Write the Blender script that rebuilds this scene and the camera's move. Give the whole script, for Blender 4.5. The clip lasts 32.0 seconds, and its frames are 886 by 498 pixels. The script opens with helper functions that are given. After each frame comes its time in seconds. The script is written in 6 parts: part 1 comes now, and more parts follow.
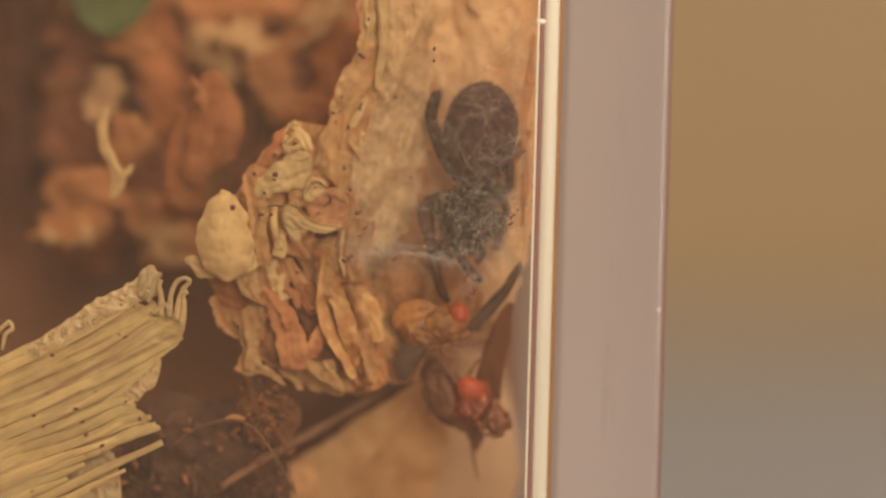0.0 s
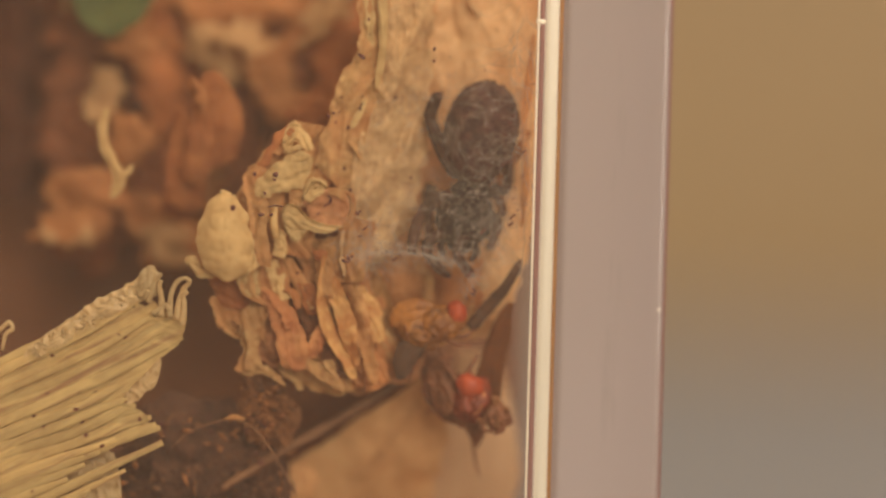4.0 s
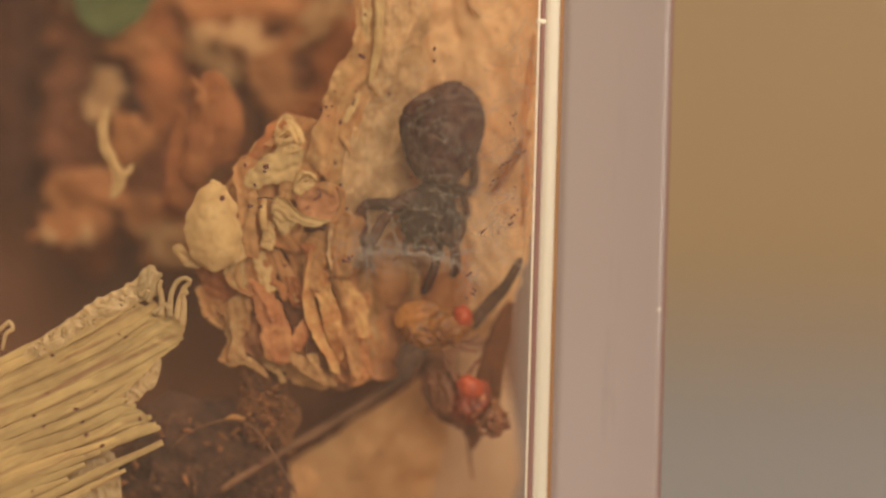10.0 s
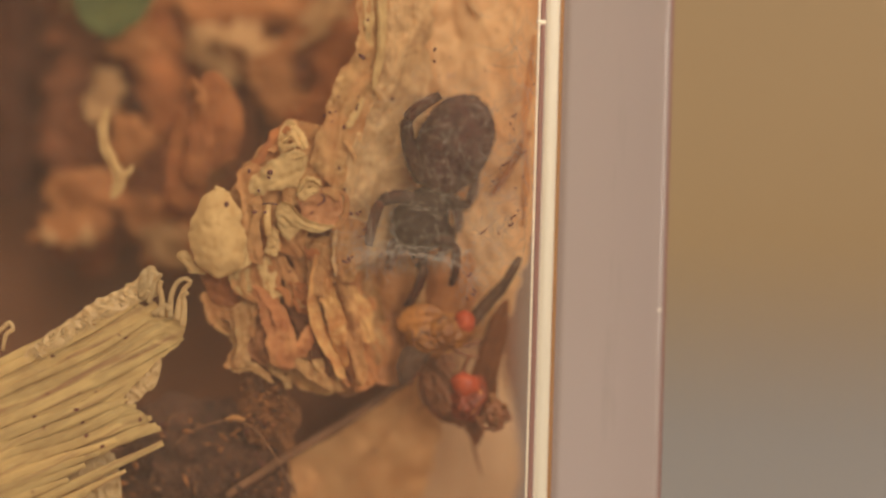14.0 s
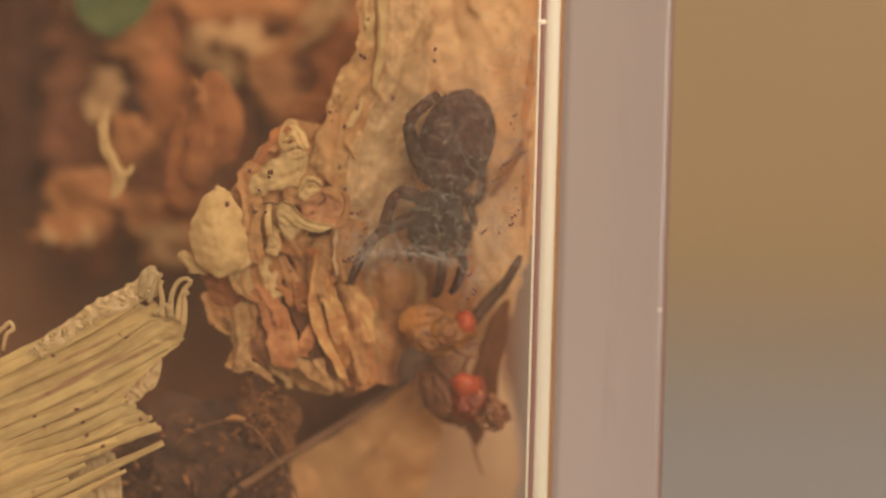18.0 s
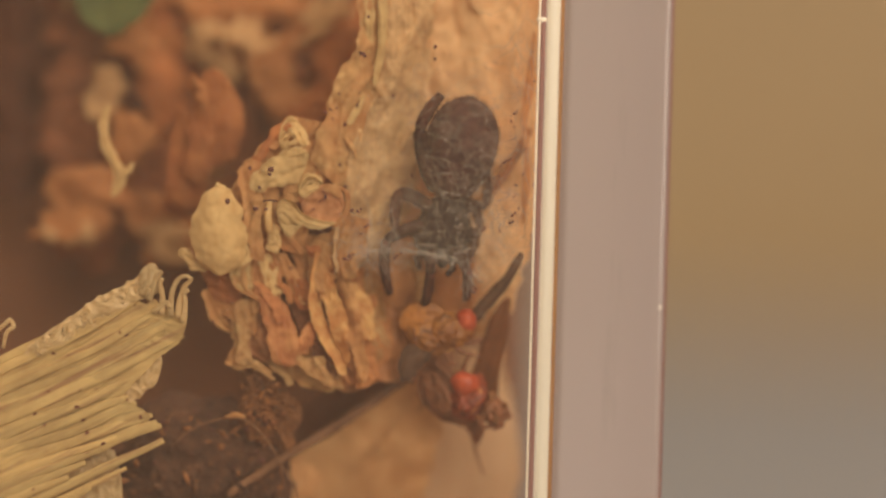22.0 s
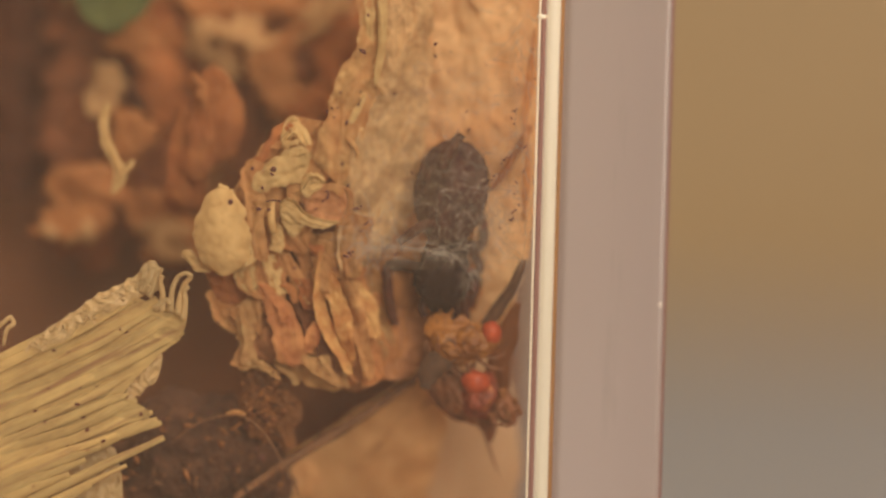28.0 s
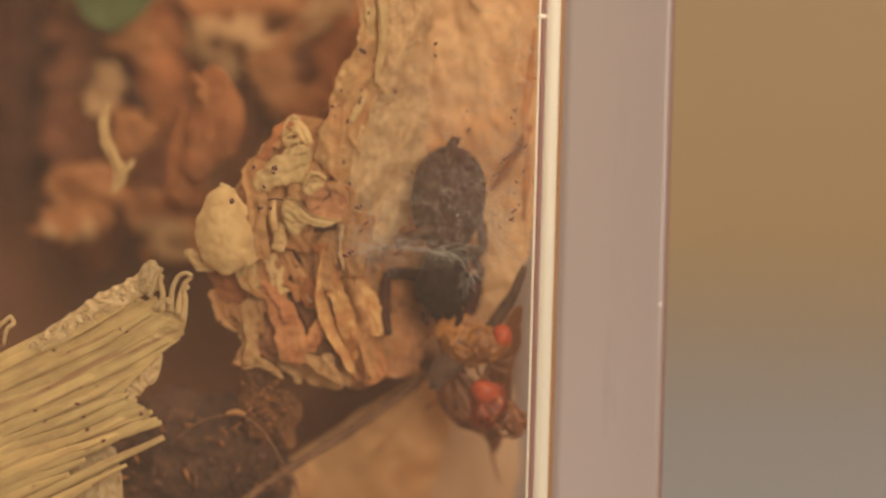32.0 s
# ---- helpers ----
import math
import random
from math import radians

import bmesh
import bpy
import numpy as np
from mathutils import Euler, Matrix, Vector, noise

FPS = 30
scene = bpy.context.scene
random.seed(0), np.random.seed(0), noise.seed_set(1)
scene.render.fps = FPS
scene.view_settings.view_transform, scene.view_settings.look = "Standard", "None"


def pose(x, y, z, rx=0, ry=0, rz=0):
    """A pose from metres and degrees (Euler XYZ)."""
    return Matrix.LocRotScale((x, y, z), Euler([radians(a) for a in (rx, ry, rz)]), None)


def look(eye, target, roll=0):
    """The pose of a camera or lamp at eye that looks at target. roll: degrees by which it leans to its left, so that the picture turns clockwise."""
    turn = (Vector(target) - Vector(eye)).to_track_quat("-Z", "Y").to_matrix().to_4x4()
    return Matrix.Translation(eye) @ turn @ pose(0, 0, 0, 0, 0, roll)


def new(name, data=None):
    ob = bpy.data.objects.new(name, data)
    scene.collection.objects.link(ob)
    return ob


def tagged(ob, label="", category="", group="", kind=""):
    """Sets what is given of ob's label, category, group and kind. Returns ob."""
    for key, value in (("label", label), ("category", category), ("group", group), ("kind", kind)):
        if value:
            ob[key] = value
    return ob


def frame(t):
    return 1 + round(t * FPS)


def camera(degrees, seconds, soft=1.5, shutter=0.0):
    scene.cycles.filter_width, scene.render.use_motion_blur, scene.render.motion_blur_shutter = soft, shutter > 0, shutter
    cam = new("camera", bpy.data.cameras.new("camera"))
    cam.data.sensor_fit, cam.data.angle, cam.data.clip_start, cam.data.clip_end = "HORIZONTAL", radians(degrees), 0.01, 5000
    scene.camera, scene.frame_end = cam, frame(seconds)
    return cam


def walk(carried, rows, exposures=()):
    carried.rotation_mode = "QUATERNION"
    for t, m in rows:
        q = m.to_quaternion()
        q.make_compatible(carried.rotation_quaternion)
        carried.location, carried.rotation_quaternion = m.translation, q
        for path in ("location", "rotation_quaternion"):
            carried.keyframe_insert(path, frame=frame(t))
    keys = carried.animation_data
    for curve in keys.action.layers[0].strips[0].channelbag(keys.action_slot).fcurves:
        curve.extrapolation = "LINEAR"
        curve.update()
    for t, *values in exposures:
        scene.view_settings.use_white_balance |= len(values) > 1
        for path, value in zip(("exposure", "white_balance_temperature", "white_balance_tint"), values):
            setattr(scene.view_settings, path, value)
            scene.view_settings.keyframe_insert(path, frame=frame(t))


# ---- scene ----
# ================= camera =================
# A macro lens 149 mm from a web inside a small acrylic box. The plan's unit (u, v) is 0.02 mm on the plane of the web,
# u to the right, v down, from the upper left; d is the depth behind that plane in mm.
MM = 0.001
UNIT = 0.02 * MM
REACH = 784 * UNIT / math.tan(radians(6.0))
LEAN = radians(1.6)
EYE = Vector((0, -REACH, 0))


def at(u, v, d=0.0):
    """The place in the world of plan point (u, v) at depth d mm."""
    k = UNIT * (REACH + d * MM) / REACH
    a, b = (u - 784) * k, (441 - v) * k
    return Vector((a * math.cos(LEAN) - b * math.sin(LEAN), d * MM, a * math.sin(LEAN) + b * math.cos(LEAN)))


cam = camera(12.0, 32.0, soft=2.2)
cam.data.dof.use_dof = True
cam.data.dof.focus_distance = REACH + 0.3 * MM
cam.data.dof.aperture_fstop = 17.5


def sight(du, dv):
    """The camera's pose when the view has drifted so that things stand du, dv units off."""
    return look(EYE, at(784 - du, 441 - dv, 0), 1.6)


DRIFT = [(0, 0, 0), (3, 0.2, 0.4), (6, 0, 0.3), (9, 0.3, -0.4), (12, 0.5, 1.2), (14.5, 0.8, 1.2), (17, 1.2, 1.2), (19, 1.6, 0.2),
         (20, 1.6, -0.4), (21, 1.8, -2.6), (22, 1.8, -3.4), (24, 2.0, -3.4), (25, 2.0, -6.2), (25.5, 2.2, -7.2), (27.5, 2.2, -7.7),
         (28.3, 2.2, -9.0), (29, 3.1, -11), (29.5, 4.0, -13), (30, 3.5, -10.8), (30.5, 3.2, -9.4), (31, 2.8, -8.6), (32, 2.3, -9.0)]
walk(cam, [(t, sight(du, dv)) for t, du, dv in DRIFT])

# ================= light =================
EXPOSURE = -0.93
scene.view_settings.exposure = EXPOSURE
world = bpy.data.worlds.new("world")
scene.world = world
world.use_nodes = True
sky = world.node_tree.nodes.new("ShaderNodeTexSky")
sky.sky_type, sky.sun_disc = "NISHITA", False
sky.sun_elevation, sky.sun_rotation = radians(25), radians(200)
world.node_tree.links.new(sky.outputs[0], world.node_tree.nodes["Background"].inputs[0])
world.node_tree.nodes["Background"].inputs[1].default_value = 0.1


def area(name, eye, target, sx, sy, power, colour):
    lamp = bpy.data.lights.new(name, "AREA")
    lamp.shape, lamp.size, lamp.size_y, lamp.energy, lamp.color = "RECTANGLE", sx, sy, power, colour
    ob = new(name, lamp)
    ob.matrix_world = look(eye, target)
    return ob


WARM = (1.0, 0.85, 0.67)
area("ceiling_lamp_light", (0.15, -0.60, 1.40), (0, 0, 0), 1.3, 1.3, 31, WARM)
# Unseen fill lamp added in front of the box; the room has no window.
area("window_light", (0.55, -1.75, 0.42), (0, 0, 0.0), 1.3, 1.3, 62, (1.0, 0.89, 0.76))


# ================= materials =================
def lin(r, g, b):
    return tuple(((c / 255) / 12.92 if c < 10 else ((c / 255 + 0.055) / 1.055) ** 2.4) for c in (r, g, b)) + (1.0,)


class Nodes:
    """A short way to write node materials."""

    def __init__(self, name):
        self.mat = bpy.data.materials.new(name)
        self.mat.use_nodes = True
        self.tree = self.mat.node_tree
        self.tree.nodes.clear()
        self.out = self.tree.nodes.new("ShaderNodeOutputMaterial")

    def add(self, kind, values=None, operation=None):
        n = self.tree.nodes.new("ShaderNode" + kind)
        if operation:
            n.operation = operation
        for k, v in (values or {}).items():
            if hasattr(v, "links"):
                self.tree.links.new(v, n.inputs[k])
            else:
                n.inputs[k].default_value = v
        return n

    def ramp(self, fac, stops):
        n = self.tree.nodes.new("ShaderNodeValToRGB")
        e = n.color_ramp.elements
        while len(e) < len(stops):
            e.new(0.5)
        for el, (p, c) in zip(e, stops):
            el.position, el.color = p, c
        self.tree.links.new(fac, n.inputs[0])
        return n.outputs[0]

    def mix(self, fac, a, b, blend="MIX"):
        n = self.tree.nodes.new("ShaderNodeMix")
        n.data_type, n.blend_type = "RGBA", blend
        for i, v in ((0, fac), (6, a), (7, b)):
            if hasattr(v, "links"):
                self.tree.links.new(v, n.inputs[i])
            else:
                n.inputs[i].default_value = v
        return n.outputs[2]

    def noise(self, scale, detail=4.0, rough=0.6, stretch=None):
        co = self.tree.nodes.new("ShaderNodeTexCoord").outputs["Object"]
        if stretch:
            m = self.add("Mapping", {"Vector": co, "Scale": tuple(1 / s for s in stretch[0]), "Rotation": stretch[1]})
            m.vector_type = 'TEXTURE'
            co = m.outputs[0]
        return self.add("TexNoise", {"Vector": co, "Scale": scale, "Detail": detail, "Roughness": rough}).outputs["Fac"]

    def cells(self, scale):
        co = self.tree.nodes.new("ShaderNodeTexCoord").outputs["Object"]
        bend = self.add("TexNoise", {"Vector": co, "Scale": scale * 4, "Detail": 2.0})
        off = self.add("VectorMath", {0: bend.outputs["Color"], 1: (0.35 / scale,) * 3}, "MULTIPLY").outputs[0]
        co = self.add("VectorMath", {0: co, 1: off}, "ADD").outputs[0]
        return self.add("TexVoronoi", {"Vector": co, "Scale": scale}).outputs["Distance"]

    def bump(self, height, strength, distance):
        return self.add("Bump", {"Height": height, "Strength": strength, "Distance": distance}).outputs[0]

    def done(self, shader):
        self.tree.links.new(shader, self.out.inputs[0])
        return self.mat


def dry(name, light, dark, speck=None, rough=0.75, grain=5200, blotch=650, relief=0.018, glow=0.5, vary=0.12, fibre=None, spots=1600, dirt=0.5, vein=None, sheen=0.35, fine_share=1.0, spread=0.32, stain=None):
    """Dried plant matter: two scales of colour, fine relief, some light coming through, specks of dirt."""
    k = Nodes(name)
    big, fine = k.noise(blotch, 3.0), k.noise(grain, 6.0, 0.65, fibre)
    fine = k.add("MapRange", {"Value": fine, "To Min": 0.5 - 0.5 * fine_share, "To Max": 0.5 + 0.5 * fine_share}).outputs[0]
    f = k.add("Math", {0: big, 1: fine}, operation="ADD").outputs[0]
    col = k.ramp(k.add("Math", {0: f, 1: 0.5}, operation="MULTIPLY").outputs[0], [(0.46 - spread / 2, dark), (0.46, tuple((a + b) / 2 for a, b in zip(light, dark))), (0.46 + spread / 2, light)])
    if stain:  # broad soft patches of another hue
        col = k.mix(k.ramp(k.noise(blotch * 0.42, 2.0), [(0.42, (0, 0, 0, 1)), (0.68, (0.75, 0.75, 0.75, 1))]), col, stain)
    rnd = k.add("ObjectInfo").outputs["Random"]
    shift = k.add("MapRange", {"Value": rnd, "To Min": 1 - vary, "To Max": 1 + vary}).outputs[0]
    col = k.add("HueSaturation", {"Color": col, "Value": shift}).outputs[0]
    if vein:
        lines = k.ramp(k.noise(grain * 0.55, 3.0, 0.5, fibre), [(0.57, (0, 0, 0, 1)), (0.66, (0.7, 0.7, 0.7, 1))])
        col = k.mix(lines, col, vein)
    if speck:
        dots = k.ramp(k.cells(spots), [(0.0, (1, 1, 1, 1)), (0.10, (1, 1, 1, 1)), (0.16, (0, 0, 0, 1))])
        patch = k.ramp(k.noise(spots * 0.33, 2.0), [(dirt, (0, 0, 0, 1)), (dirt + 0.09, (1, 1, 1, 1))])
        col = k.mix(k.mix(1.0, dots, patch, "MULTIPLY"), col, speck)
    nrm = k.bump(f, 0.8, relief * MM)
    p = k.add("BsdfPrincipled", {"Base Color": col, "Roughness": rough, "Normal": nrm, "Specular IOR Level": sheen})
    t = k.add("BsdfTranslucent", {"Color": col, "Normal": nrm})
    return k.done(k.add("MixShader", {0: glow, 1: p.outputs[0], 2: t.outputs[0]}).outputs[0])


CREAM = dry("cream_husk", lin(228, 197, 138), lin(198, 159, 102), speck=lin(112, 72, 66), spots=1700, dirt=0.58, fine_share=0.6, relief=0.006, blotch=1500, glow=0.4, spread=0.24)
PALEHUSK = dry("pale_husk", lin(222, 184, 126), lin(172, 124, 76), speck=lin(116, 74, 66), spots=1600, dirt=0.52, fine_share=0.8, relief=0.008, blotch=1500, glow=0.4, spread=0.2, stain=lin(192, 130, 78))
STRAW = dry("straw_fibre", lin(224, 195, 131), lin(185, 152, 98), speck=lin(118, 66, 50), relief=0.01, blotch=900, vary=0.14, spots=1700, dirt=0.40, vein=lin(160, 112, 82), grain=3600, glow=0.36, fine_share=0.9, spread=0.26,
            fibre=((0.06, 1, 1.3), (0, radians(-29), 0)))
PITH = dry("pith", lin(228, 200, 146), lin(198, 166, 114), blotch=1600, grain=6000, relief=0.02, glow=0.4, spread=0.26, rough=0.4, sheen=0.6)
TAN = dry("tan_petal", lin(224, 166, 105), lin(180, 113, 62), speck=lin(80, 50, 45))
TANSOFT = dry("soft_tan_petal", lin(214, 168, 110), lin(160, 106, 62), blotch=1500, fine_share=0.5, relief=0.005, glow=0.4, spread=0.17, stain=lin(186, 122, 74))
SALMON = dry("salmon_petal", lin(226, 164, 106), lin(176, 98, 58), blotch=1500, fine_share=0.5, relief=0.005, glow=0.4, spread=0.17, stain=lin(198, 128, 82))
OCHRE = dry("ochre_petal", lin(234, 192, 126), lin(190, 122, 66), blotch=1500, fine_share=0.5, relief=0.005, glow=0.4, spread=0.17, stain=lin(200, 130, 76))
PEACH = dry("peach_leaf", lin(216, 154, 96), lin(158, 100, 60), blotch=900, fine_share=0.6, relief=0.008, glow=0.4, spread=0.18, stain=lin(184, 116, 66))
FAWN = dry("fawn_leaf", lin(222, 180, 126), lin(168, 124, 82), blotch=900, fine_share=0.6, glow=0.4, vary=0.1, spread=0.2)
RUST = dry("rust_leaf", lin(204, 134, 78), lin(144, 86, 50), blotch=900, fine_share=0.6, glow=0.4, relief=0.008, spread=0.18, stain=lin(168, 94, 54))
RUSSET = dry("russet_leaf", lin(164, 102, 66), lin(100, 62, 43), glow=0.4, vary=0.2, blotch=800, fine_share=0.7, spread=0.2)
# Leaf colour with shade put in, for hollows and the dim left corner.
SHADE_UMBER = dry("shade_umber_leaf", lin(114, 68, 46), lin(64, 39, 28), vary=0.2)
# Petal brown darkened to stand for shade in gaps and hollows.
SHADEBROWN = dry("shade_brown", lin(146, 92, 60), lin(98, 60, 40), fine_share=0.5, relief=0.008)
HUSK = dry("husk_wall", lin(250, 220, 170), lin(220, 176, 124), speck=lin(128, 84, 66), blotch=520, relief=0.03, spots=1500, spread=0.24, stain=lin(226, 168, 106))
PAPER = dry("papery_husk", lin(240, 208, 156), lin(200, 158, 110), speck=lin(124, 80, 72), blotch=1300, relief=0.012, spots=1500, dirt=0.5, fine_share=0.8, spread=0.24)
SAND = dry("sandy_leaf", lin(250, 216, 158), lin(218, 164, 104), speck=lin(80, 55, 40), blotch=260, relief=0.03)
BARK = dry("brown_flake", lin(150, 88, 44), lin(80, 42, 22), vary=0.1)
TWIG = dry("dark_twig", lin(98, 68, 48), lin(50, 35, 26), relief=0.04, glow=0.02)
SOIL = dry("soil", lin(106, 71, 51), lin(44, 29, 22), grain=4200, blotch=700, relief=0.22, glow=0.0, rough=0.95, speck=lin(150, 104, 72), spots=2600)
BANK = dry("soil_bank", lin(141, 94, 64), lin(97, 64, 46), grain=4200, blotch=260, relief=0.12, glow=0.0, rough=0.95)
CRUMB = dry("crumb", lin(164, 106, 60), lin(52, 31, 19), grain=5200, blotch=900, relief=0.1, glow=0.05, vary=0.4)
BUD = dry("bud_skin", lin(222, 168, 118), lin(178, 118, 76), blotch=1200, fine_share=0.6, relief=0.006, spread=0.22)
ROSY = dry("rosy_petal", lin(202, 144, 98), lin(158, 102, 66), blotch=1300, fine_share=0.6, relief=0.006, glow=0.4, spread=0.17)
STALKY = dry("stalk_skin", lin(138, 97, 65), lin(92, 62, 42), glow=0.1, relief=0.03)
GREEN = dry("green_leaf", lin(104, 114, 64), lin(62, 74, 42), glow=0.3)
FLYBODY = dry("fly_body", lin(204, 136, 64), lin(120, 74, 38), glow=0.35, rough=0.4, relief=0.012, grain=7000, blotch=1900, spread=0.14, sheen=0.4, stain=lin(112, 58, 34))
FLYDARK = dry("fly_dark", lin(160, 100, 64), lin(76, 47, 33), glow=0.15, rough=0.5, relief=0.008, grain=8000, blotch=3000)
FLYRED = dry("fly_belly", lin(166, 76, 48), lin(86, 42, 30), glow=0.25, rough=0.35, relief=0.006, grain=8000, blotch=3000, spread=0.25)
FLYEYE = dry("fly_eye", lin(210, 94, 54), lin(150, 54, 34), grain=9000, blotch=2500, relief=0.015, rough=0.3, glow=0.2, vary=0.0)
HAIRY = dry("spider_hair", lin(84, 54, 50), lin(26, 15, 17), sheen=0.12, grain=3200, blotch=1300, relief=0.06, glow=0.0, vary=0.05)
SHELLY = dry("spider_carapace", lin(48, 37, 36), lin(17, 12, 13), sheen=0.12, grain=3500, blotch=1100, relief=0.05, glow=0.0, vary=0.05)
LIMB = dry("spider_limb", lin(72, 42, 35), lin(26, 15, 14), sheen=0.15, grain=3000, blotch=900, relief=0.05, glow=0.05, vary=0.1)
SHIN = dry("spider_shin", lin(92, 52, 40), lin(38, 22, 18), grain=3000, blotch=900, relief=0.04, glow=0.05, vary=0.1, sheen=0.15)
FRASS = dry("frass", lin(118, 70, 62), lin(70, 42, 40), glow=0.0)
AMBER = dry("amber_leaf", lin(218, 156, 98), lin(150, 92, 52), glow=0.35)
PALE = dry("pale_leaf", lin(242, 210, 168), lin(214, 174, 130), blotch=260)


def silk_material(name, cover, colour):
    k = Nodes(name)
    d = k.add("BsdfDiffuse", {"Color": colour})
    tl = k.add("BsdfTranslucent", {"Color": colour})
    s = k.add("MixShader", {0: 0.4, 1: d.outputs[0], 2: tl.outputs[0]})
    tr = k.add("BsdfTransparent")
    if cover < 1:
        f = k.add("Math", {0: k.noise(420, 5.0), 1: k.noise(2600, 4.0, 0.7)}, operation="MULTIPLY").outputs[0]
        fac = k.ramp(f, [(0.10, (0, 0, 0, 1)), (0.42, (cover, cover, cover, 1))])
    else:
        fac = 0.33
    return k.done(k.add("MixShader", {0: fac, 1: tr.outputs[0], 2: s.outputs[0]}).outputs[0])


SILK = silk_material("silk_thread", 1.0, lin(248, 240, 228))
VEIL = silk_material("silk_film", 0.048, lin(250, 222, 188))


def acrylic(name, haze, tint, gloss=0.04, rough=0.08):
    """Clear plastic with a little haze of dust and scratches; the haze also veils what lies behind."""
    k = Nodes(name)
    f = k.add("Math", {0: k.noise(60, 3.0), 1: k.noise(900, 5.0, 0.7, ((1, 1, 0.08), (0, 0, 0)))}, operation="ADD").outputs[0]
    fac = k.ramp(f, [(0.6, (haze * 0.8,) * 3 + (1,)), (1.4, (haze * 1.2,) * 3 + (1,))])
    tr = k.add("BsdfTransparent", {"Color": (0.98, 0.97, 0.95, 1)})
    df = k.add("BsdfDiffuse", {"Color": tint})
    tl = k.add("BsdfTranslucent", {"Color": tint})
    dust = k.add("MixShader", {0: 0.5, 1: df.outputs[0], 2: tl.outputs[0]})
    a = k.add("MixShader", {0: fac, 1: tr.outputs[0], 2: dust.outputs[0]})
    g = k.add("BsdfGlossy", {"Roughness": rough})
    return k.done(k.add("MixShader", {0: gloss, 1: a.outputs[0], 2: g.outputs[0]}).outputs[0])


# The front pane's haze doubles as a pale veil of light over dark tones.
PANE = acrylic("acrylic_pane", 0.052, lin(225, 205, 185), 0.0)
EDGE = acrylic("acrylic_edge", 0.66, lin(207, 194, 189), 0.03)
LINE = acrylic("acrylic_seam", 0.72, lin(182, 146, 138), 0.02)
GLUE = acrylic("acrylic_glue", 0.8, lin(196, 158, 116), 0.02)
# Nearly opaque white: the highlight along the polished corner is in the colour.
BEAD = acrylic("acrylic_bright_bead", 0.95, lin(255, 250, 236), 0.06, 0.3)


def plain(name, light, dark, scale, rough=0.7, relief=0.0005):
    k = Nodes(name)
    f = k.noise(scale, 6.0)
    col = k.ramp(f, [(0.3, dark), (0.7, light)])
    p = k.add("BsdfPrincipled", {"Base Color": col, "Roughness": rough, "Normal": k.bump(k.noise(scale * 8, 4.0), 0.3, relief)})
    return k.done(p.outputs[0])


PAINT = plain("ochre_wall_paint", lin(175, 150, 113), lin(167, 142, 106), 3)
CEIL = plain("white_ceiling_paint", lin(236, 230, 218), lin(228, 222, 210), 3)
FLOORM = plain("brown_floor", lin(120, 88, 60), lin(96, 68, 46), 5)
TABLEM = plain("grey_table", lin(148, 152, 160), lin(138, 142, 150), 12, 0.6)


# ================= mesh helpers =================
def part(name, bm_or_mesh, material, parent=None, label=""):
    """One mesh object; its vertices come in world places and are set about the parent's origin."""
    me = bm_or_mesh
    ob = new(name, me)
    if material:
        me.materials.clear()
        me.materials.append(material)
    if parent:
        ob.parent = parent
        root = parent.parent or parent
        me.transform(Matrix.Translation(-root.location))
    if label:
        tagged(ob, label)
    return ob


def thing(name, label, category, base, group="", kind=""):
    ob = new(name)
    ob.empty_display_size = 0.001
    ob.location = base
    return tagged(ob, label, category, group, kind)


def mesh_of(name, verts, faces, smooth=True):
    me = bpy.data.meshes.new(name)
    me.from_pydata([tuple(v) for v in verts], [], faces)
    if smooth:
        me.polygons.foreach_set("use_smooth", [True] * len(me.polygons))
    me.update()
    return me


def spline(points, n):
    """n points along a Catmull-Rom curve through the plan points; the values beyond three ride along."""
    p = np.array(points, float)
    p = np.vstack([2 * p[0] - p[1], p, 2 * p[-1] - p[-2]])
    out = []
    for s in np.linspace(0, len(p) - 3 - 1e-9, n):
        i, f = int(s), s - int(s)
        a, b, c, e = p[i:i + 4]
        out.append(0.5 * (2 * b + (c - a) * f + (2 * a - 5 * b + 4 * c - e) * f * f + (3 * b - a - 3 * c + e) * f ** 3))
    return np.array(out)


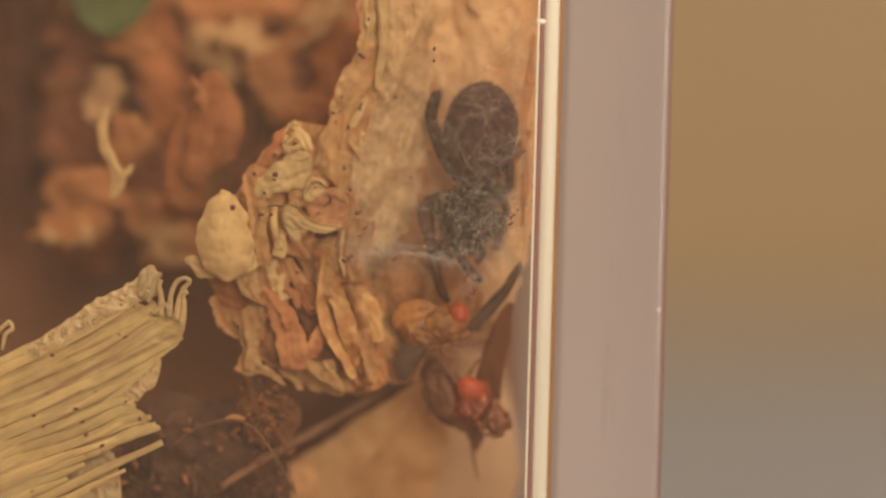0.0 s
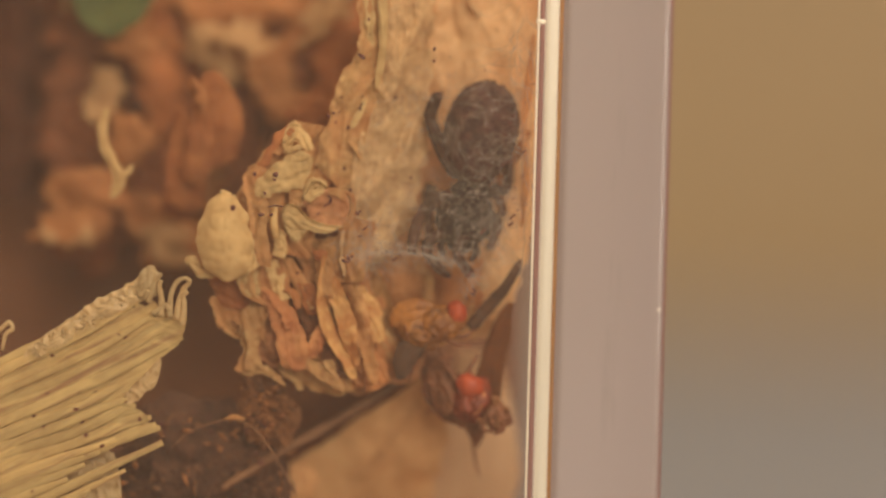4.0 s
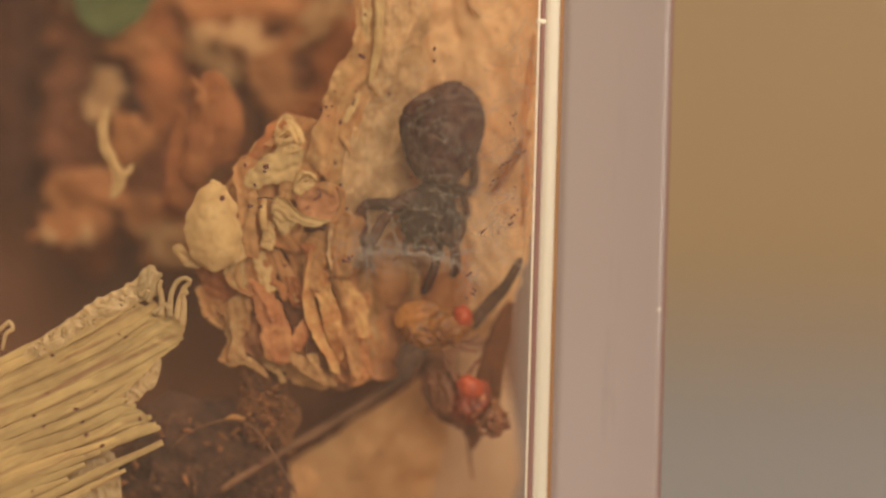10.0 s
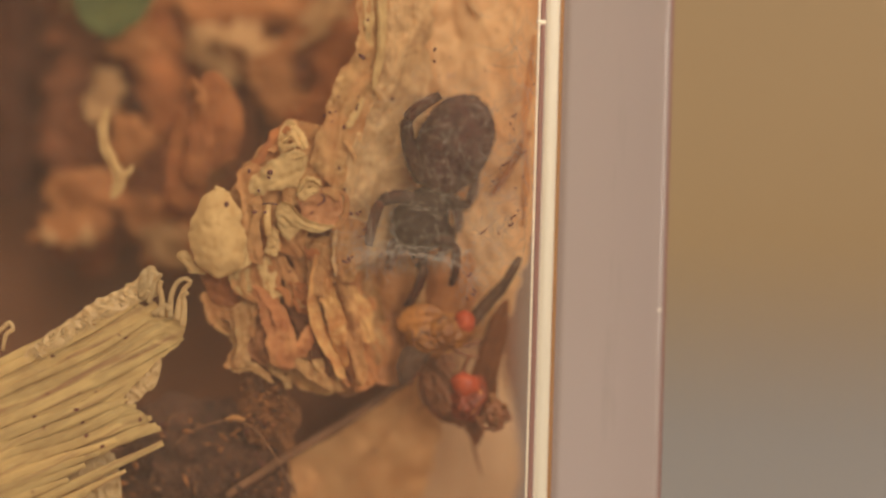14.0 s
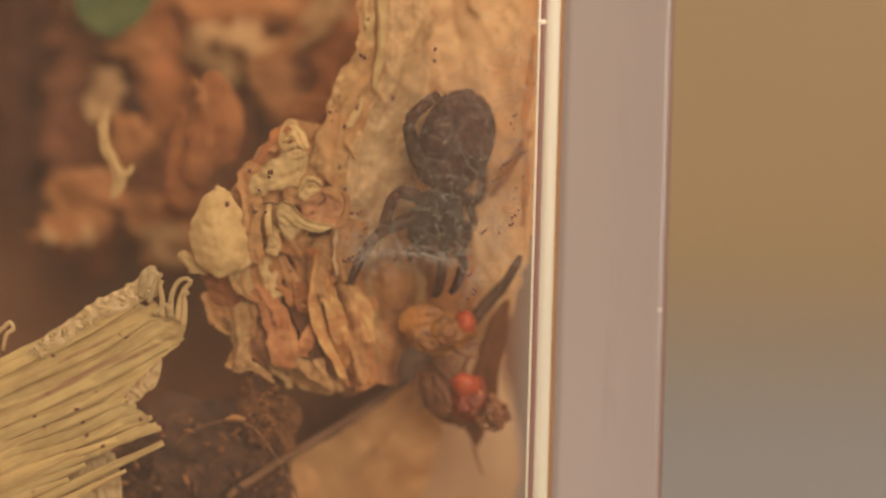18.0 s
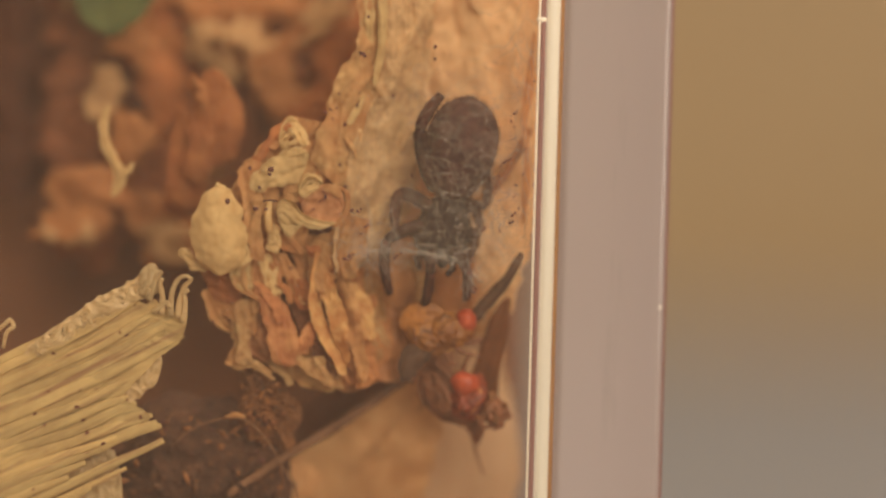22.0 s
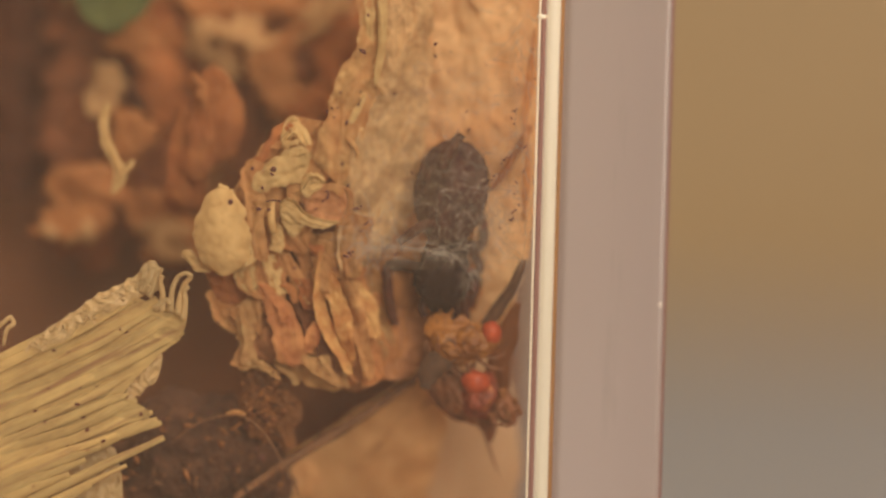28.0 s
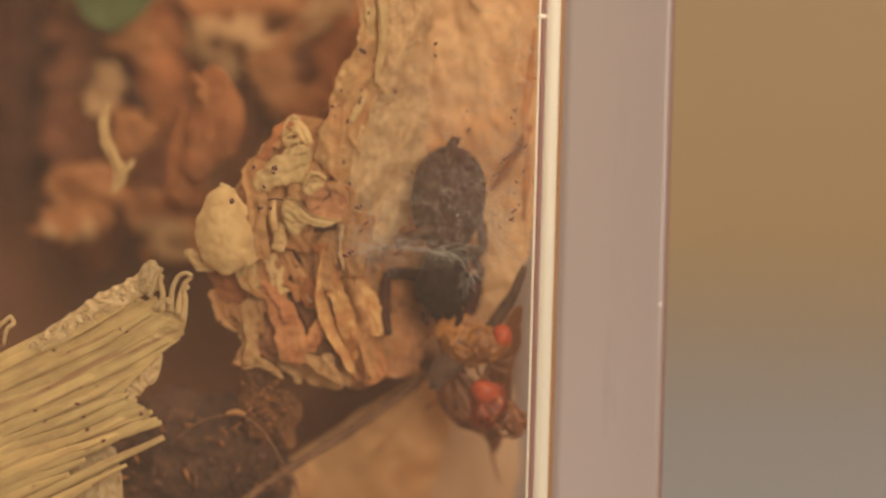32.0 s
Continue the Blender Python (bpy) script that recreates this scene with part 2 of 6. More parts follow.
def leafy(name, points, curl=0.2, thick=3.0, wrinkle=6.0, ragged=0.12, seed=1, nu=26, nv=12, crumple=0.0):
    """A dried leaf, petal or husk: a bowed, wrinkled sheet along plan points (u, v, d, half width), with thickness. Widths and relief in units."""
    rows = spline(points, nu)
    top, low, run = [], [], 0.0
    for i, (u, v, d, w) in enumerate(rows):
        run += math.hypot(u - rows[i - 1][0], v - rows[i - 1][1]) if i else 0.0
        a = rows[max(i - 1, 0)]
        b = rows[min(i + 1, nu - 1)]
        tan = (at(*b[:3]) - at(*a[:3])).normalized()
        side = tan.cross(Vector((0, 1, 0)))
        side = side.normalized() if side.length > 1e-6 else Vector((1, 0, 0))
        nrm = side.cross(tan).normalized()
        base = at(u, v, d)
        w = max(w, 0.6)
        for j in range(nv):
            s = 2 * j / (nv - 1) - 1
            side_of = 3.0 if s > 0 else 9.0
            h = curl * w * (s * s - 0.4)
            if crumple:  # creases of one size in all directions, edges bitten and wavy
                x, y = run / crumple, s * w / crumple
                bend = 0.6 * noise.noise(Vector((x * 0.9, y * 0.9, seed * 3.1)))
                edge = 1 + ragged * abs(s) * (2.0 * noise.noise(Vector((x * 1.3, seed * 5.3, side_of))) + 0.9 * noise.noise(Vector((x * 4.0, seed * 2.3, side_of))))
                h += 1.5 * wrinkle * noise.noise(Vector((x * 0.8 + bend, y * 0.8 - bend, seed * 2.7)))
                h += 2.0 * wrinkle * (0.2 - abs(noise.noise(Vector((x + bend, y + bend, seed * 1.9)))))
                h += 0.8 * wrinkle * (0.2 - abs(noise.noise(Vector((x * 2.1 - bend, y * 2.1 + bend, seed * 0.7)))))
            else:
                edge = 1 + ragged * noise.noise(Vector((i / (nu - 1) * 5.5, seed * 5.3, side_of))) * 2 * abs(s)
                g = i / (nu - 1)
                h += 1.2 * wrinkle * noise.noise(Vector((g * 2.4, s * 2.0 + seed * 4.1, seed * 2.7)))
                h += 0.4 * wrinkle * noise.noise(Vector((g * 6.0, s * 5.0 + seed, seed * 1.3)))
                h += 1.3 * wrinkle * (0.22 - abs(noise.noise(Vector((g * 1.6 + seed, s * 2.4 + seed * 1.9, 7.7)))))
                h += 0.5 * wrinkle * (0.22 - abs(noise.noise(Vector((g * 3.4, s * 5.5 + seed * 0.9, 2.2)))))
            along = ragged * w * 2.0 * noise.noise(Vector((s * 3.0, seed * 2.1, 5.0))) if i in (0, nu - 1) else 0
            p = base + (side * (w * s * edge) + nrm * h + tan * along) * UNIT
            t = thick * (0.35 + 0.65 * (1 - s * s)) * UNIT * 0.5
            top.append(p + nrm * t)
            low.append(p - nrm * t)
    n = len(top)
    faces = []
    for i in range(nu - 1):
        for j in range(nv - 1):
            a, b, c, e = i * nv + j, i * nv + j + 1, (i + 1) * nv + j + 1, (i + 1) * nv + j
            faces += [(a, e, c, b), (n + a, n + b, n + c, n + e)]
        for j in (0, nv - 1):
            a, e = i * nv + j, (i + 1) * nv + j
            faces.append((a, n + a, n + e, e) if j == 0 else (a, e, n + e, n + a))
    for i in (0, nu - 1):
        for j in range(nv - 1):
            a, b = i * nv + j, i * nv + j + 1
            faces.append((a, b, n + b, n + a) if i == 0 else (a, n + a, n + b, b))
    return mesh_of(name, top + low, faces)


def sheet(name, a, b, bulge=0.12, pleat=4.0, pleats=20, wave=3.0, ragged=3.0, thick=1.6, seed=1, nu=34, nv=20, crisp=2.2, blunt=0.22, warp=0.0):
    """A soft petal or leaf between two edges, each a few plan points (u, v, d): bellied, pleated along its length, its ends rounded over the share blunt. Relief in units."""
    ea, eb = spline(a, nu), spline(b, nu)
    grid = np.zeros((nu, nv, 3))
    run = 0.0
    for i in range(nu):
        (ua, va, da), (ub, vb, db) = ea[i], eb[i]
        if i:
            run += math.hypot((ua + ub - ea[i - 1][0] - eb[i - 1][0]) / 2, (va + vb - ea[i - 1][1] - eb[i - 1][1]) / 2)
        f = i / (nu - 1)
        if blunt:
            end = 0.3 + 0.7 * math.sin(min(1.0, min(f, 1 - f) / blunt) * math.pi / 2)
            mu, mv = (ua + ub) / 2, (va + vb) / 2
            ua, ub, va, vb = mu + (ua - mu) * end, mu + (ub - mu) * end, mv + (va - mv) * end, mv + (vb - mv) * end
        w = max(math.hypot(ub - ua, vb - va), 0.5)
        for j in range(nv):
            s = j / (nv - 1)
            x = 2 * s - 1
            out = ragged * abs(x) ** 3 * (2.4 * noise.noise(Vector((run / 24, seed * 5.3, 3.0 if x > 0 else 9.0))) + 1.0 * noise.noise(Vector((run / 7, seed * 2.3, 3.0 if x > 0 else 9.0))))
            out *= math.copysign(1, x) / w
            u, v, d = ua + (ub - ua) * (s + out), va + (vb - va) * (s + out), da + (db - da) * s
            if warp:
                p = Vector((u / 42, v / 42, seed * 0.37))
                u, v = u + warp * (noise.noise(p) + 0.45 * noise.noise(p * 2.7)), v + warp * (noise.noise(p + Vector((7, 3, 1))) + 0.45 * noise.noise(p * 2.7 + Vector((1, 9, 4))))
            y = s * w
            k = min(1.0, w / 24)
            h = bulge * w * 0.5 * (1 - x * x)
            bend = 0.5 * noise.noise(Vector((run / 55, y / 30, seed * 3.1)))
            h += k * pleat * (1.3 * noise.noise(Vector((run / 95, y / pleats + bend, seed * 2.7))) + 1.2 * (0.22 - abs(noise.noise(Vector((run / 120, y / pleats * 0.8 + bend, seed * 1.9))))))
            h += k * wave * noise.noise(Vector((u / 34, v / 34, seed * 0.7))) + k * 0.35 * wave * noise.noise(Vector((u / 12, v / 12, seed * 1.7)))
            h += k * crisp * (1.5 * (0.2 - abs(noise.noise(Vector((u / 19 + bend, v / 19, seed * 1.3))))) + 0.8 * (0.2 - abs(noise.noise(Vector((u / 8, v / 8 + bend, seed * 2.1))))))
            grid[i, j] = at(u, v, d - h * UNIT / MM)
    du, dv = np.gradient(grid, axis=0), np.gradient(grid, axis=1)
    nrm = np.cross(du, dv)
    nrm /= np.linalg.norm(nrm, axis=2, keepdims=True) + 1e-12
    nrm[nrm[:, :, 1] > 0] *= -1
    t = thick * UNIT * 0.5 * (0.4 + 0.6 * (1 - np.linspace(-1, 1, nv) ** 4))[None, :, None]
    verts = np.concatenate([(grid + nrm * t).reshape(-1, 3), (grid - nrm * t).reshape(-1, 3)])
    n, faces = nu * nv, []
    for i in range(nu - 1):
        for j in range(nv - 1):
            p, q, r, s = i * nv + j, i * nv + j + 1, (i + 1) * nv + j + 1, (i + 1) * nv + j
            faces += [(p, s, r, q), (n + p, n + q, n + r, n + s)]
        for j in (0, nv - 1):
            p, s = i * nv + j, (i + 1) * nv + j
            faces.append((p, n + p, n + s, s) if j == 0 else (p, s, n + s, n + p))
    for i in (0, nu - 1):
        for j in range(nv - 1):
            p, q = i * nv + j, i * nv + j + 1
            faces.append((p, q, n + q, n + p) if i == 0 else (p, n + p, n + q, q))
    me = mesh_of(name, verts, faces)
    rim = {k for k in range(n) if k % nv in (0, nv - 1) or k // nv in (0, nu - 1)}
    for e in me.edges:  # the paper-thin rim stays crisp
        p, q = e.vertices
        e.use_edge_sharp = p in rim and q in rim and abs(p - q) in (1, nv) or p >= n and q >= n and p - n in rim and q - n in rim and abs(p - q) in (1, nv)
    return me


def tube(name, points, sides=8, n=20, flat=1.0, rough=0.0, seed=1):
    """A round or flattened strand along plan points (u, v, d, radius)."""
    rows = spline(points, n)
    verts, faces = [], []
    for i, (u, v, d, r) in enumerate(rows):
        a, b = rows[max(i - 1, 0)], rows[min(i + 1, n - 1)]
        tan = (at(*b[:3]) - at(*a[:3])).normalized()
        side = tan.cross(Vector((0, 1, 0)))
        side = side.normalized() if side.length > 1e-6 else Vector((1, 0, 0))
        nrm = side.cross(tan)
        for j in range(sides):
            q = 2 * math.pi * j / sides
            k = max(r, 0.2) * (1 + rough * noise.noise(Vector((i * 0.5, math.cos(q) * 1.5 + seed, math.sin(q) * 1.5 + seed * 3.1))))
            verts.append(at(u, v, d) + (side * math.cos(q) + nrm * math.sin(q) * flat) * k * UNIT)
    for i in range(n - 1):
        for j in range(sides):
            a, b = i * sides + j, i * sides + (j + 1) % sides
            faces.append((a, b, b + sides, a + sides))
    faces.append(tuple(range(sides - 1, -1, -1)))
    faces.append(tuple((n - 1) * sides + j for j in range(sides)))
    return mesh_of(name, verts, faces)


def blob(name, u, v, d, ru, rv, rd, turn=0.0, rough=0.1, seed=1, fine=3, taper=0.0):
    """A lumpy egg: radii in units, turned by degrees in the plan, narrower to its top by taper."""
    bm = bmesh.new()
    bmesh.ops.create_icosphere(bm, subdivisions=fine, radius=1)
    c, s = math.cos(radians(turn)), math.sin(radians(turn))
    for vert in bm.verts:
        x, y, z = vert.co
        k = 1 + rough * (noise.noise(vert.co * 1.6 + Vector((seed * 3.3, seed, 0))) + 0.5 * noise.noise(vert.co * 4 + Vector((seed, seed * 2.2, 4))))
        k += rough * 1.1 * (0.2 - abs(noise.noise(vert.co * 2.1 + Vector((seed, 4, seed)))))
        k += rough * 0.5 * (0.2 - abs(noise.noise(vert.co * 5.5 + Vector((1, seed, seed * 2)))))
        if fine > 5:
            k += 0.05 * noise.noise(vert.co * 13 + Vector((seed, 0, 3))) + 0.03 * noise.noise(vert.co * 29 + Vector((0, seed, 1)))
        x, y, z = x * k * (1 - taper * z), y * k, z * k
        px, pz = x * ru, z * rv
        vert.co = Vector(((px * c + pz * s) * UNIT, y * rd * UNIT, (-px * s + pz * c) * UNIT))
    me = bpy.data.meshes.new(name)
    bm.to_mesh(me)
    bm.free()
    me.transform(Matrix.Translation(at(u, v, d)))
    me.polygons.foreach_set("use_smooth", [True] * len(me.polygons))
    return me


def box(name, lo, hi, bevel=0.0):
    bm = bmesh.new()
    bmesh.ops.create_cube(bm, size=1)
    lo, hi = Vector(lo), Vector(hi)
    for vert in bm.verts:
        vert.co = Vector([(lo[i] + hi[i]) / 2 + vert.co[i] * (hi[i] - lo[i]) for i in range(3)])
    if bevel:
        bmesh.ops.bevel(bm, geom=bm.edges[:], offset=bevel, segments=3, affect="EDGES", profile=0.5)
    me = bpy.data.meshes.new(name)
    bm.to_mesh(me)
    bm.free()
    return me


def strands(name, lines, radius, sides=3):
    """Many fine threads in one mesh; each line is a list of world points."""
    verts, faces = [], []
    for line in lines:
        m = len(line)
        r = radius * random.uniform(0.6, 1.3)
        for i, p in enumerate(line):
            tan = (line[min(i + 1, m - 1)] - line[max(i - 1, 0)])
            tan = tan.normalized() if tan.length > 0 else Vector((1, 0, 0))
            side = tan.cross(Vector((0.1, 1, 0.2))).normalized()
            up = side.cross(tan)
            base = len(verts)
            for j in range(sides):
                q = 2 * math.pi * j / sides
                verts.append(p + (side * math.cos(q) + up * math.sin(q)) * r)
            if i:
                for j in range(sides):
                    a, b = base + j, base + (j + 1) % sides
                    faces.append((a - sides, b - sides, b, a))
    return mesh_of(name, verts, faces)


# ================= room =================
FLOOR_Z = -14 * MM          # underside of the box, on the table
BACK_Y = 0.66


def room():
    lo, hi = Vector((-1.6, -1.9, -0.76)), Vector((1.6, BACK_Y, 1.75))
    t = 0.1
    for name, a, b, m, label in (
            ("wall_back", (lo.x, hi.y, lo.z), (hi.x, hi.y + t, hi.z), PAINT, "ochre painted room wall out of focus"),
            ("wall_front", (lo.x, lo.y - t, lo.z), (hi.x, lo.y, hi.z), PAINT, "ochre painted room wall"),
            ("wall_right", (hi.x, lo.y, lo.z), (hi.x + t, hi.y, hi.z), PAINT, "ochre painted room wall"),
            ("wall_left", (lo.x - t, lo.y, lo.z), (lo.x, hi.y, hi.z), PAINT, "ochre painted room wall"),
            ("floor", (lo.x, lo.y, lo.z - t), (hi.x, hi.y, lo.z), FLOORM, "brown room floor"),
            ("ceiling", (lo.x, lo.y, hi.z), (hi.x, hi.y, hi.z + t), CEIL, "white painted ceiling")):
        tagged(part(name, box(name, a, b), m), label, name.split("_")[0], kind="structure")


room()


def table():
    base = Vector((0, 0.2, -0.76))
    tb = thing("table", "grey matte table top out of focus", "table", base)
    part("tabletop", box("tabletop", (-0.7, -0.45, FLOOR_Z - 0.03), (0.7, 0.62, FLOOR_Z), 0.004), TABLEM, tb)
    for x in (-0.62, 0.62):
        for y in (-0.37, 0.54):
            part("leg", box("leg", (x - 0.03, y - 0.03, -0.76), (x + 0.03, y + 0.03, FLOOR_Z - 0.03), 0.003), TABLEM, tb)


table()


# ================= the acrylic box =================
def upright(x0, x1, y0, y1, z0, z1):
    return (x0 * MM, y0 * MM, z0 * MM), (x1 * MM, y1 * MM, z1 * MM)


XI, XO = 3.60, 7.74      # inner and outer face of the side wall, mm
ZB, ZT = -12.0, 34.0


def acrylic_box():
    b = thing("acrylic_box", "clear acrylic rearing box with hazy scratched walls", "box", Vector((-20 * MM, 10 * MM, FLOOR_Z)))
    part("front_pane", box("front_pane", *upright(-46, 3.08, -2.2, -0.25, ZB, ZT)), PANE, b, "clear hazy front pane")
    part("side_wall", box("side_wall", *upright(4.08, 7.74, -2.2, 34, ZB, ZT), 0.0002), EDGE, b, "thick pinkish side wall seen on its edge")
    part("corner_bead", tube_up("corner_bead", 3.63, -1.2, 0.235, ZB, ZT), BEAD, b, "rounded corner edge coloured white for its bright highlight")
    part("seam", tube_up("seam", 3.285, -0.6, 0.085, ZB, ZT), LINE, b, "mauve glue seam")
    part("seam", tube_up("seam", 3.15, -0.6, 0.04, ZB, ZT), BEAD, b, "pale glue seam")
    part("seam", tube_up("seam", 3.95, -0.9, 0.065, ZB, ZT), GLUE, b, "brown glue seam")
    part("seam", tube_up("seam", 7.74, -2.0, 0.08, ZB, ZT), LINE, b, "mauve outer rim")
    part("glue_drop", blob("glue_drop", 958, 38, -0.9, 9, 4, 6, 0, 0.2, 3, 3), BEAD, b, "small glue drop on the seam")
    part("glue_drop", blob("glue_drop", 1166, 548, -2.2, 2.5, 4, 3, 0, 0.2, 4, 2), BEAD, b, "tiny pale chip on the rim")
    part("inner_face", box("inner_face", *upright(3.32, 4.04, -0.2, 34, ZB, ZT)), EDGE, b)
    part("back_pane", box("back_pane", *upright(-46, XI - 0.4, 34, 36, ZB, ZT)), PANE, b)
    part("left_wall", box("left_wall", *upright(-50, -46.1, -2.2, 36, ZB, ZT)), EDGE, b)
    part("base", box("base", *upright(-50, XO, -2.2, 36, -14, ZB - 0.01)), EDGE, b)
    for wall in b.children:
        wall.visible_shadow = False    # the walls cast no shadow, so the lamps reach inside


def tube_up(name, x, y, r, z0, z1):
    verts, faces = [], []
    for z in (z0, z1):
        for j in range(20):
            q = 2 * math.pi * j / 20
            verts.append(((x + r * math.cos(q)) * MM, (y + r * math.sin(q)) * MM, z * MM))
    faces = [(j, (j + 1) % 20, 20 + (j + 1) % 20, 20 + j) for j in range(20)]
    faces += [tuple(range(19, -1, -1)), tuple(range(20, 40))]
    return mesh_of(name, verts, faces)


acrylic_box()


# ================= soil =================
def soil():
    nx, ny = 130, 90
    verts, faces = [], []
    for j in range(ny):
        y = 0.0 + 33.7 * j / (ny - 1)
        for i in range(nx):
            x = -45.5 + (45.5 + XI - 0.6) * i / (nx - 1)
            rise = 1 / (1 + math.exp(-(y - 19) / 2.6))
            h = -11.0 + 26 * rise + 1.0 * math.exp(-((x + 9) / 4) ** 2 - ((y - 5) / 4) ** 2)
            p = Vector((x, y, 0))
            h += 0.9 * noise.noise(p * 0.25) + 0.5 * noise.noise(p * 0.8) + 0.22 * noise.noise(p * 2.3)
            verts.append((x * MM, y * MM, h * MM))
    for j in range(ny - 1):
        for i in range(nx - 1):
            a = j * nx + i
            faces.append((a, a + 1, a + nx + 1, a + nx))
    # a thick body under the surface
    n = len(verts)
    verts += [(v[0], v[1], -11.99 * MM) for v in verts]
    faces += [(n + f[3], n + f[2], n + f[1], n + f[0]) for f in faces]
    ring = [i for i in range(nx)] + [j * nx + nx - 1 for j in range(1, ny)] + [ny * nx - 1 - i for i in range(1, nx)] + [(ny - 1 - j) * nx for j in range(1, ny - 1)]
    faces += [(a, n + a, n + b, b) for a, b in zip(ring, ring[1:] + ring[:1])]
    ob = part("soil", mesh_of("soil", verts, faces), BANK)
    tagged(ob, "dark brown crumbly soil banked up at the back", "soil", kind="structure")


soil()


# ================= litter at the back =================
def litter_leaf(material, label, a, b, d, seed, deep=0.0, **shape):
    """A soft dead leaf between two edges of plan points; d is its depth, and deep how much further back its second edge lies."""
    mid = a[len(a) // 2]
    ob = thing("dried_leaf", label, "dried leaf", at(*mid, d), "dried leaves in the litter")
    shape = {"bulge": 0.25, "pleat": 10, "pleats": 40, "wave": 10, "ragged": 14 if d > 7 else 3, "thick": 3, "nu": 26, "nv": 18, "crisp": 5, "blunt": 0.10, "warp": 14 if d > 7 else 4, **shape}
    g = 0.12 if d > 4 else 0.0
    a, b = [(p[0] - (q[0] - p[0]) * g, p[1] - (q[1] - p[1]) * g) for p, q in zip(a, b)], [(q[0] + (q[0] - p[0]) * g, q[1] + (q[1] - p[1]) * g) for p, q in zip(a, b)]
    part("blade", sheet("blade", [(u, v, d) for u, v in a], [(u, v, d + deep) for u, v in b], seed=seed, **shape), material, ob)
    rib = [((p[0] + q[0]) / 2, (p[1] + q[1]) / 2, d + deep / 2 - 0.12, 2.0) for p, q in zip(a, b)]
    part("midrib", tube("midrib", rib, 6, 16, 0.8, 0.2), material, ob)
    return ob


def back_litter():
    # nearer leaves, half in focus
    litter_leaf(CREAM, "hooked cream strip of dry husk", [(188, 190), (172, 224), (178, 262), (194, 296), (200, 330), (192, 352)], [(194, 196), (190, 230), (198, 262), (212, 290), (222, 318), (210, 348)], 3.9, 5,
                pleat=2, wave=2, ragged=1.5, thick=3, crisp=1.5, blunt=0.08)
    litter_leaf(CREAM, "small cream husk shred", [(210, 318), (222, 304), (230, 292)], [(216, 322), (232, 308), (236, 292)], 3.7, 6, pleat=1, wave=2, ragged=2)
    litter_leaf(RUST, "rust-brown dried leaf with a split tip", [(366, 126), (356, 150), (352, 200), (350, 250), (346, 300)], [(376, 122), (402, 150), (420, 200), (420, 250), (398, 300)], 5.0, 3, pleat=7, wave=6, ragged=3)
    litter_leaf(RUST, "torn half of a rust-brown dried leaf", [(338, 134), (338, 160), (342, 200), (334, 250), (330, 330)], [(346, 138), (362, 166), (372, 210), (374, 260), (362, 330)], 4.6, 191, pleat=6, wave=5, ragged=3)
    litter_leaf(PEACH, "pale torn edge of a dried leaf", [(336, 138), (342, 152), (352, 172), (356, 196)], [(344, 138), (354, 150), (364, 168), (360, 196)], 4.1, 91, pleat=3, wave=3)
    litter_leaf(RUST, "narrow pointed rust-brown leaf in the litter", [(318, 194), (310, 226), (304, 270), (300, 330), (296, 370)], [(322, 194), (338, 222), (350, 270), (356, 330), (350, 380)], 5.4, 4, pleat=7, wave=6)
    litter_leaf(RUST, "drooping rust-brown leaf in the litter", [(300, 300), (296, 340), (290, 380)], [(360, 290), (356, 340), (340, 390)], 6.5, 44)
    # middle ground, blurred
    litter_leaf(PEACH, "pale shrivelled leaf in the litter", [(196, 200), (198, 236), (206, 268), (204, 300)], [(226, 200), (262, 226), (268, 262), (240, 300)], 8.6, 7, warp=18)
    litter_leaf(FAWN, "pale leaf fragment in the litter", [(164, 116), (158, 150), (172, 184), (196, 216)], [(180, 116), (200, 146), (212, 180), (214, 214)], 9.4, 98, warp=16)
    litter_leaf(PEACH, "crumpled pale tan leaf in the litter", [(100, 296), (92, 340), (88, 390), (76, 430)], [(196, 300), (208, 340), (190, 390), (150, 434)], 9.0, 8, pleat=16, wave=14)
    litter_leaf(FAWN, "pale leaf rim in the litter", [(78, 416), (110, 412), (140, 402), (164, 386)], [(84, 438), (112, 434), (146, 428), (170, 412)], 8.8, 196)
    litter_leaf(RUSSET, "broad reddish-brown dried leaf in the litter", [(110, 120), (84, 180), (78, 250), (90, 330)], [(170, 120), (200, 190), (205, 260), (190, 330)], 11, 9, pleat=14, wave=14)
    litter_leaf(SHADE_UMBER, "leaf coloured dark for shade in a hollow of the litter", [(188, 100), (190, 130), (204, 170), (216, 210)], [(226, 100), (232, 130), (250, 180), (262, 216)], 10.4, 209)
    litter_leaf(RUST, "broad orange-brown leaf in the litter", [(262, -30), (236, 40), (226, 110), (230, 180), (262, 240)], [(300, -20), (296, 40), (312, 110), (318, 180), (320, 240)], 11, 2, pleat=14, wave=12)
    # Paler strip along the leaf's edge: the light on it is in the colour.
    litter_leaf(PEACH, "leaf edge coloured peach to look lit", [(262, -10), (240, 40), (232, 90), (240, 140)], [(276, -4), (266, 44), (262, 94), (272, 140)], 9.6, 297)
    litter_leaf(RUSSET, "russet leaf behind the split leaf", [(270, 20), (262, 100), (272, 190), (280, 280)], [(344, 30), (356, 100), (340, 190), (330, 280)], 12, 113)
    # Tip in the paler peach so that it looks lit.
    litter_leaf(PEACH, "small leaf tip under the green leaf, coloured peach to look lit", [(184, 80), (190, 92), (196, 106)], [(208, 80), (214, 92), (210, 108)], 9.6, 213)
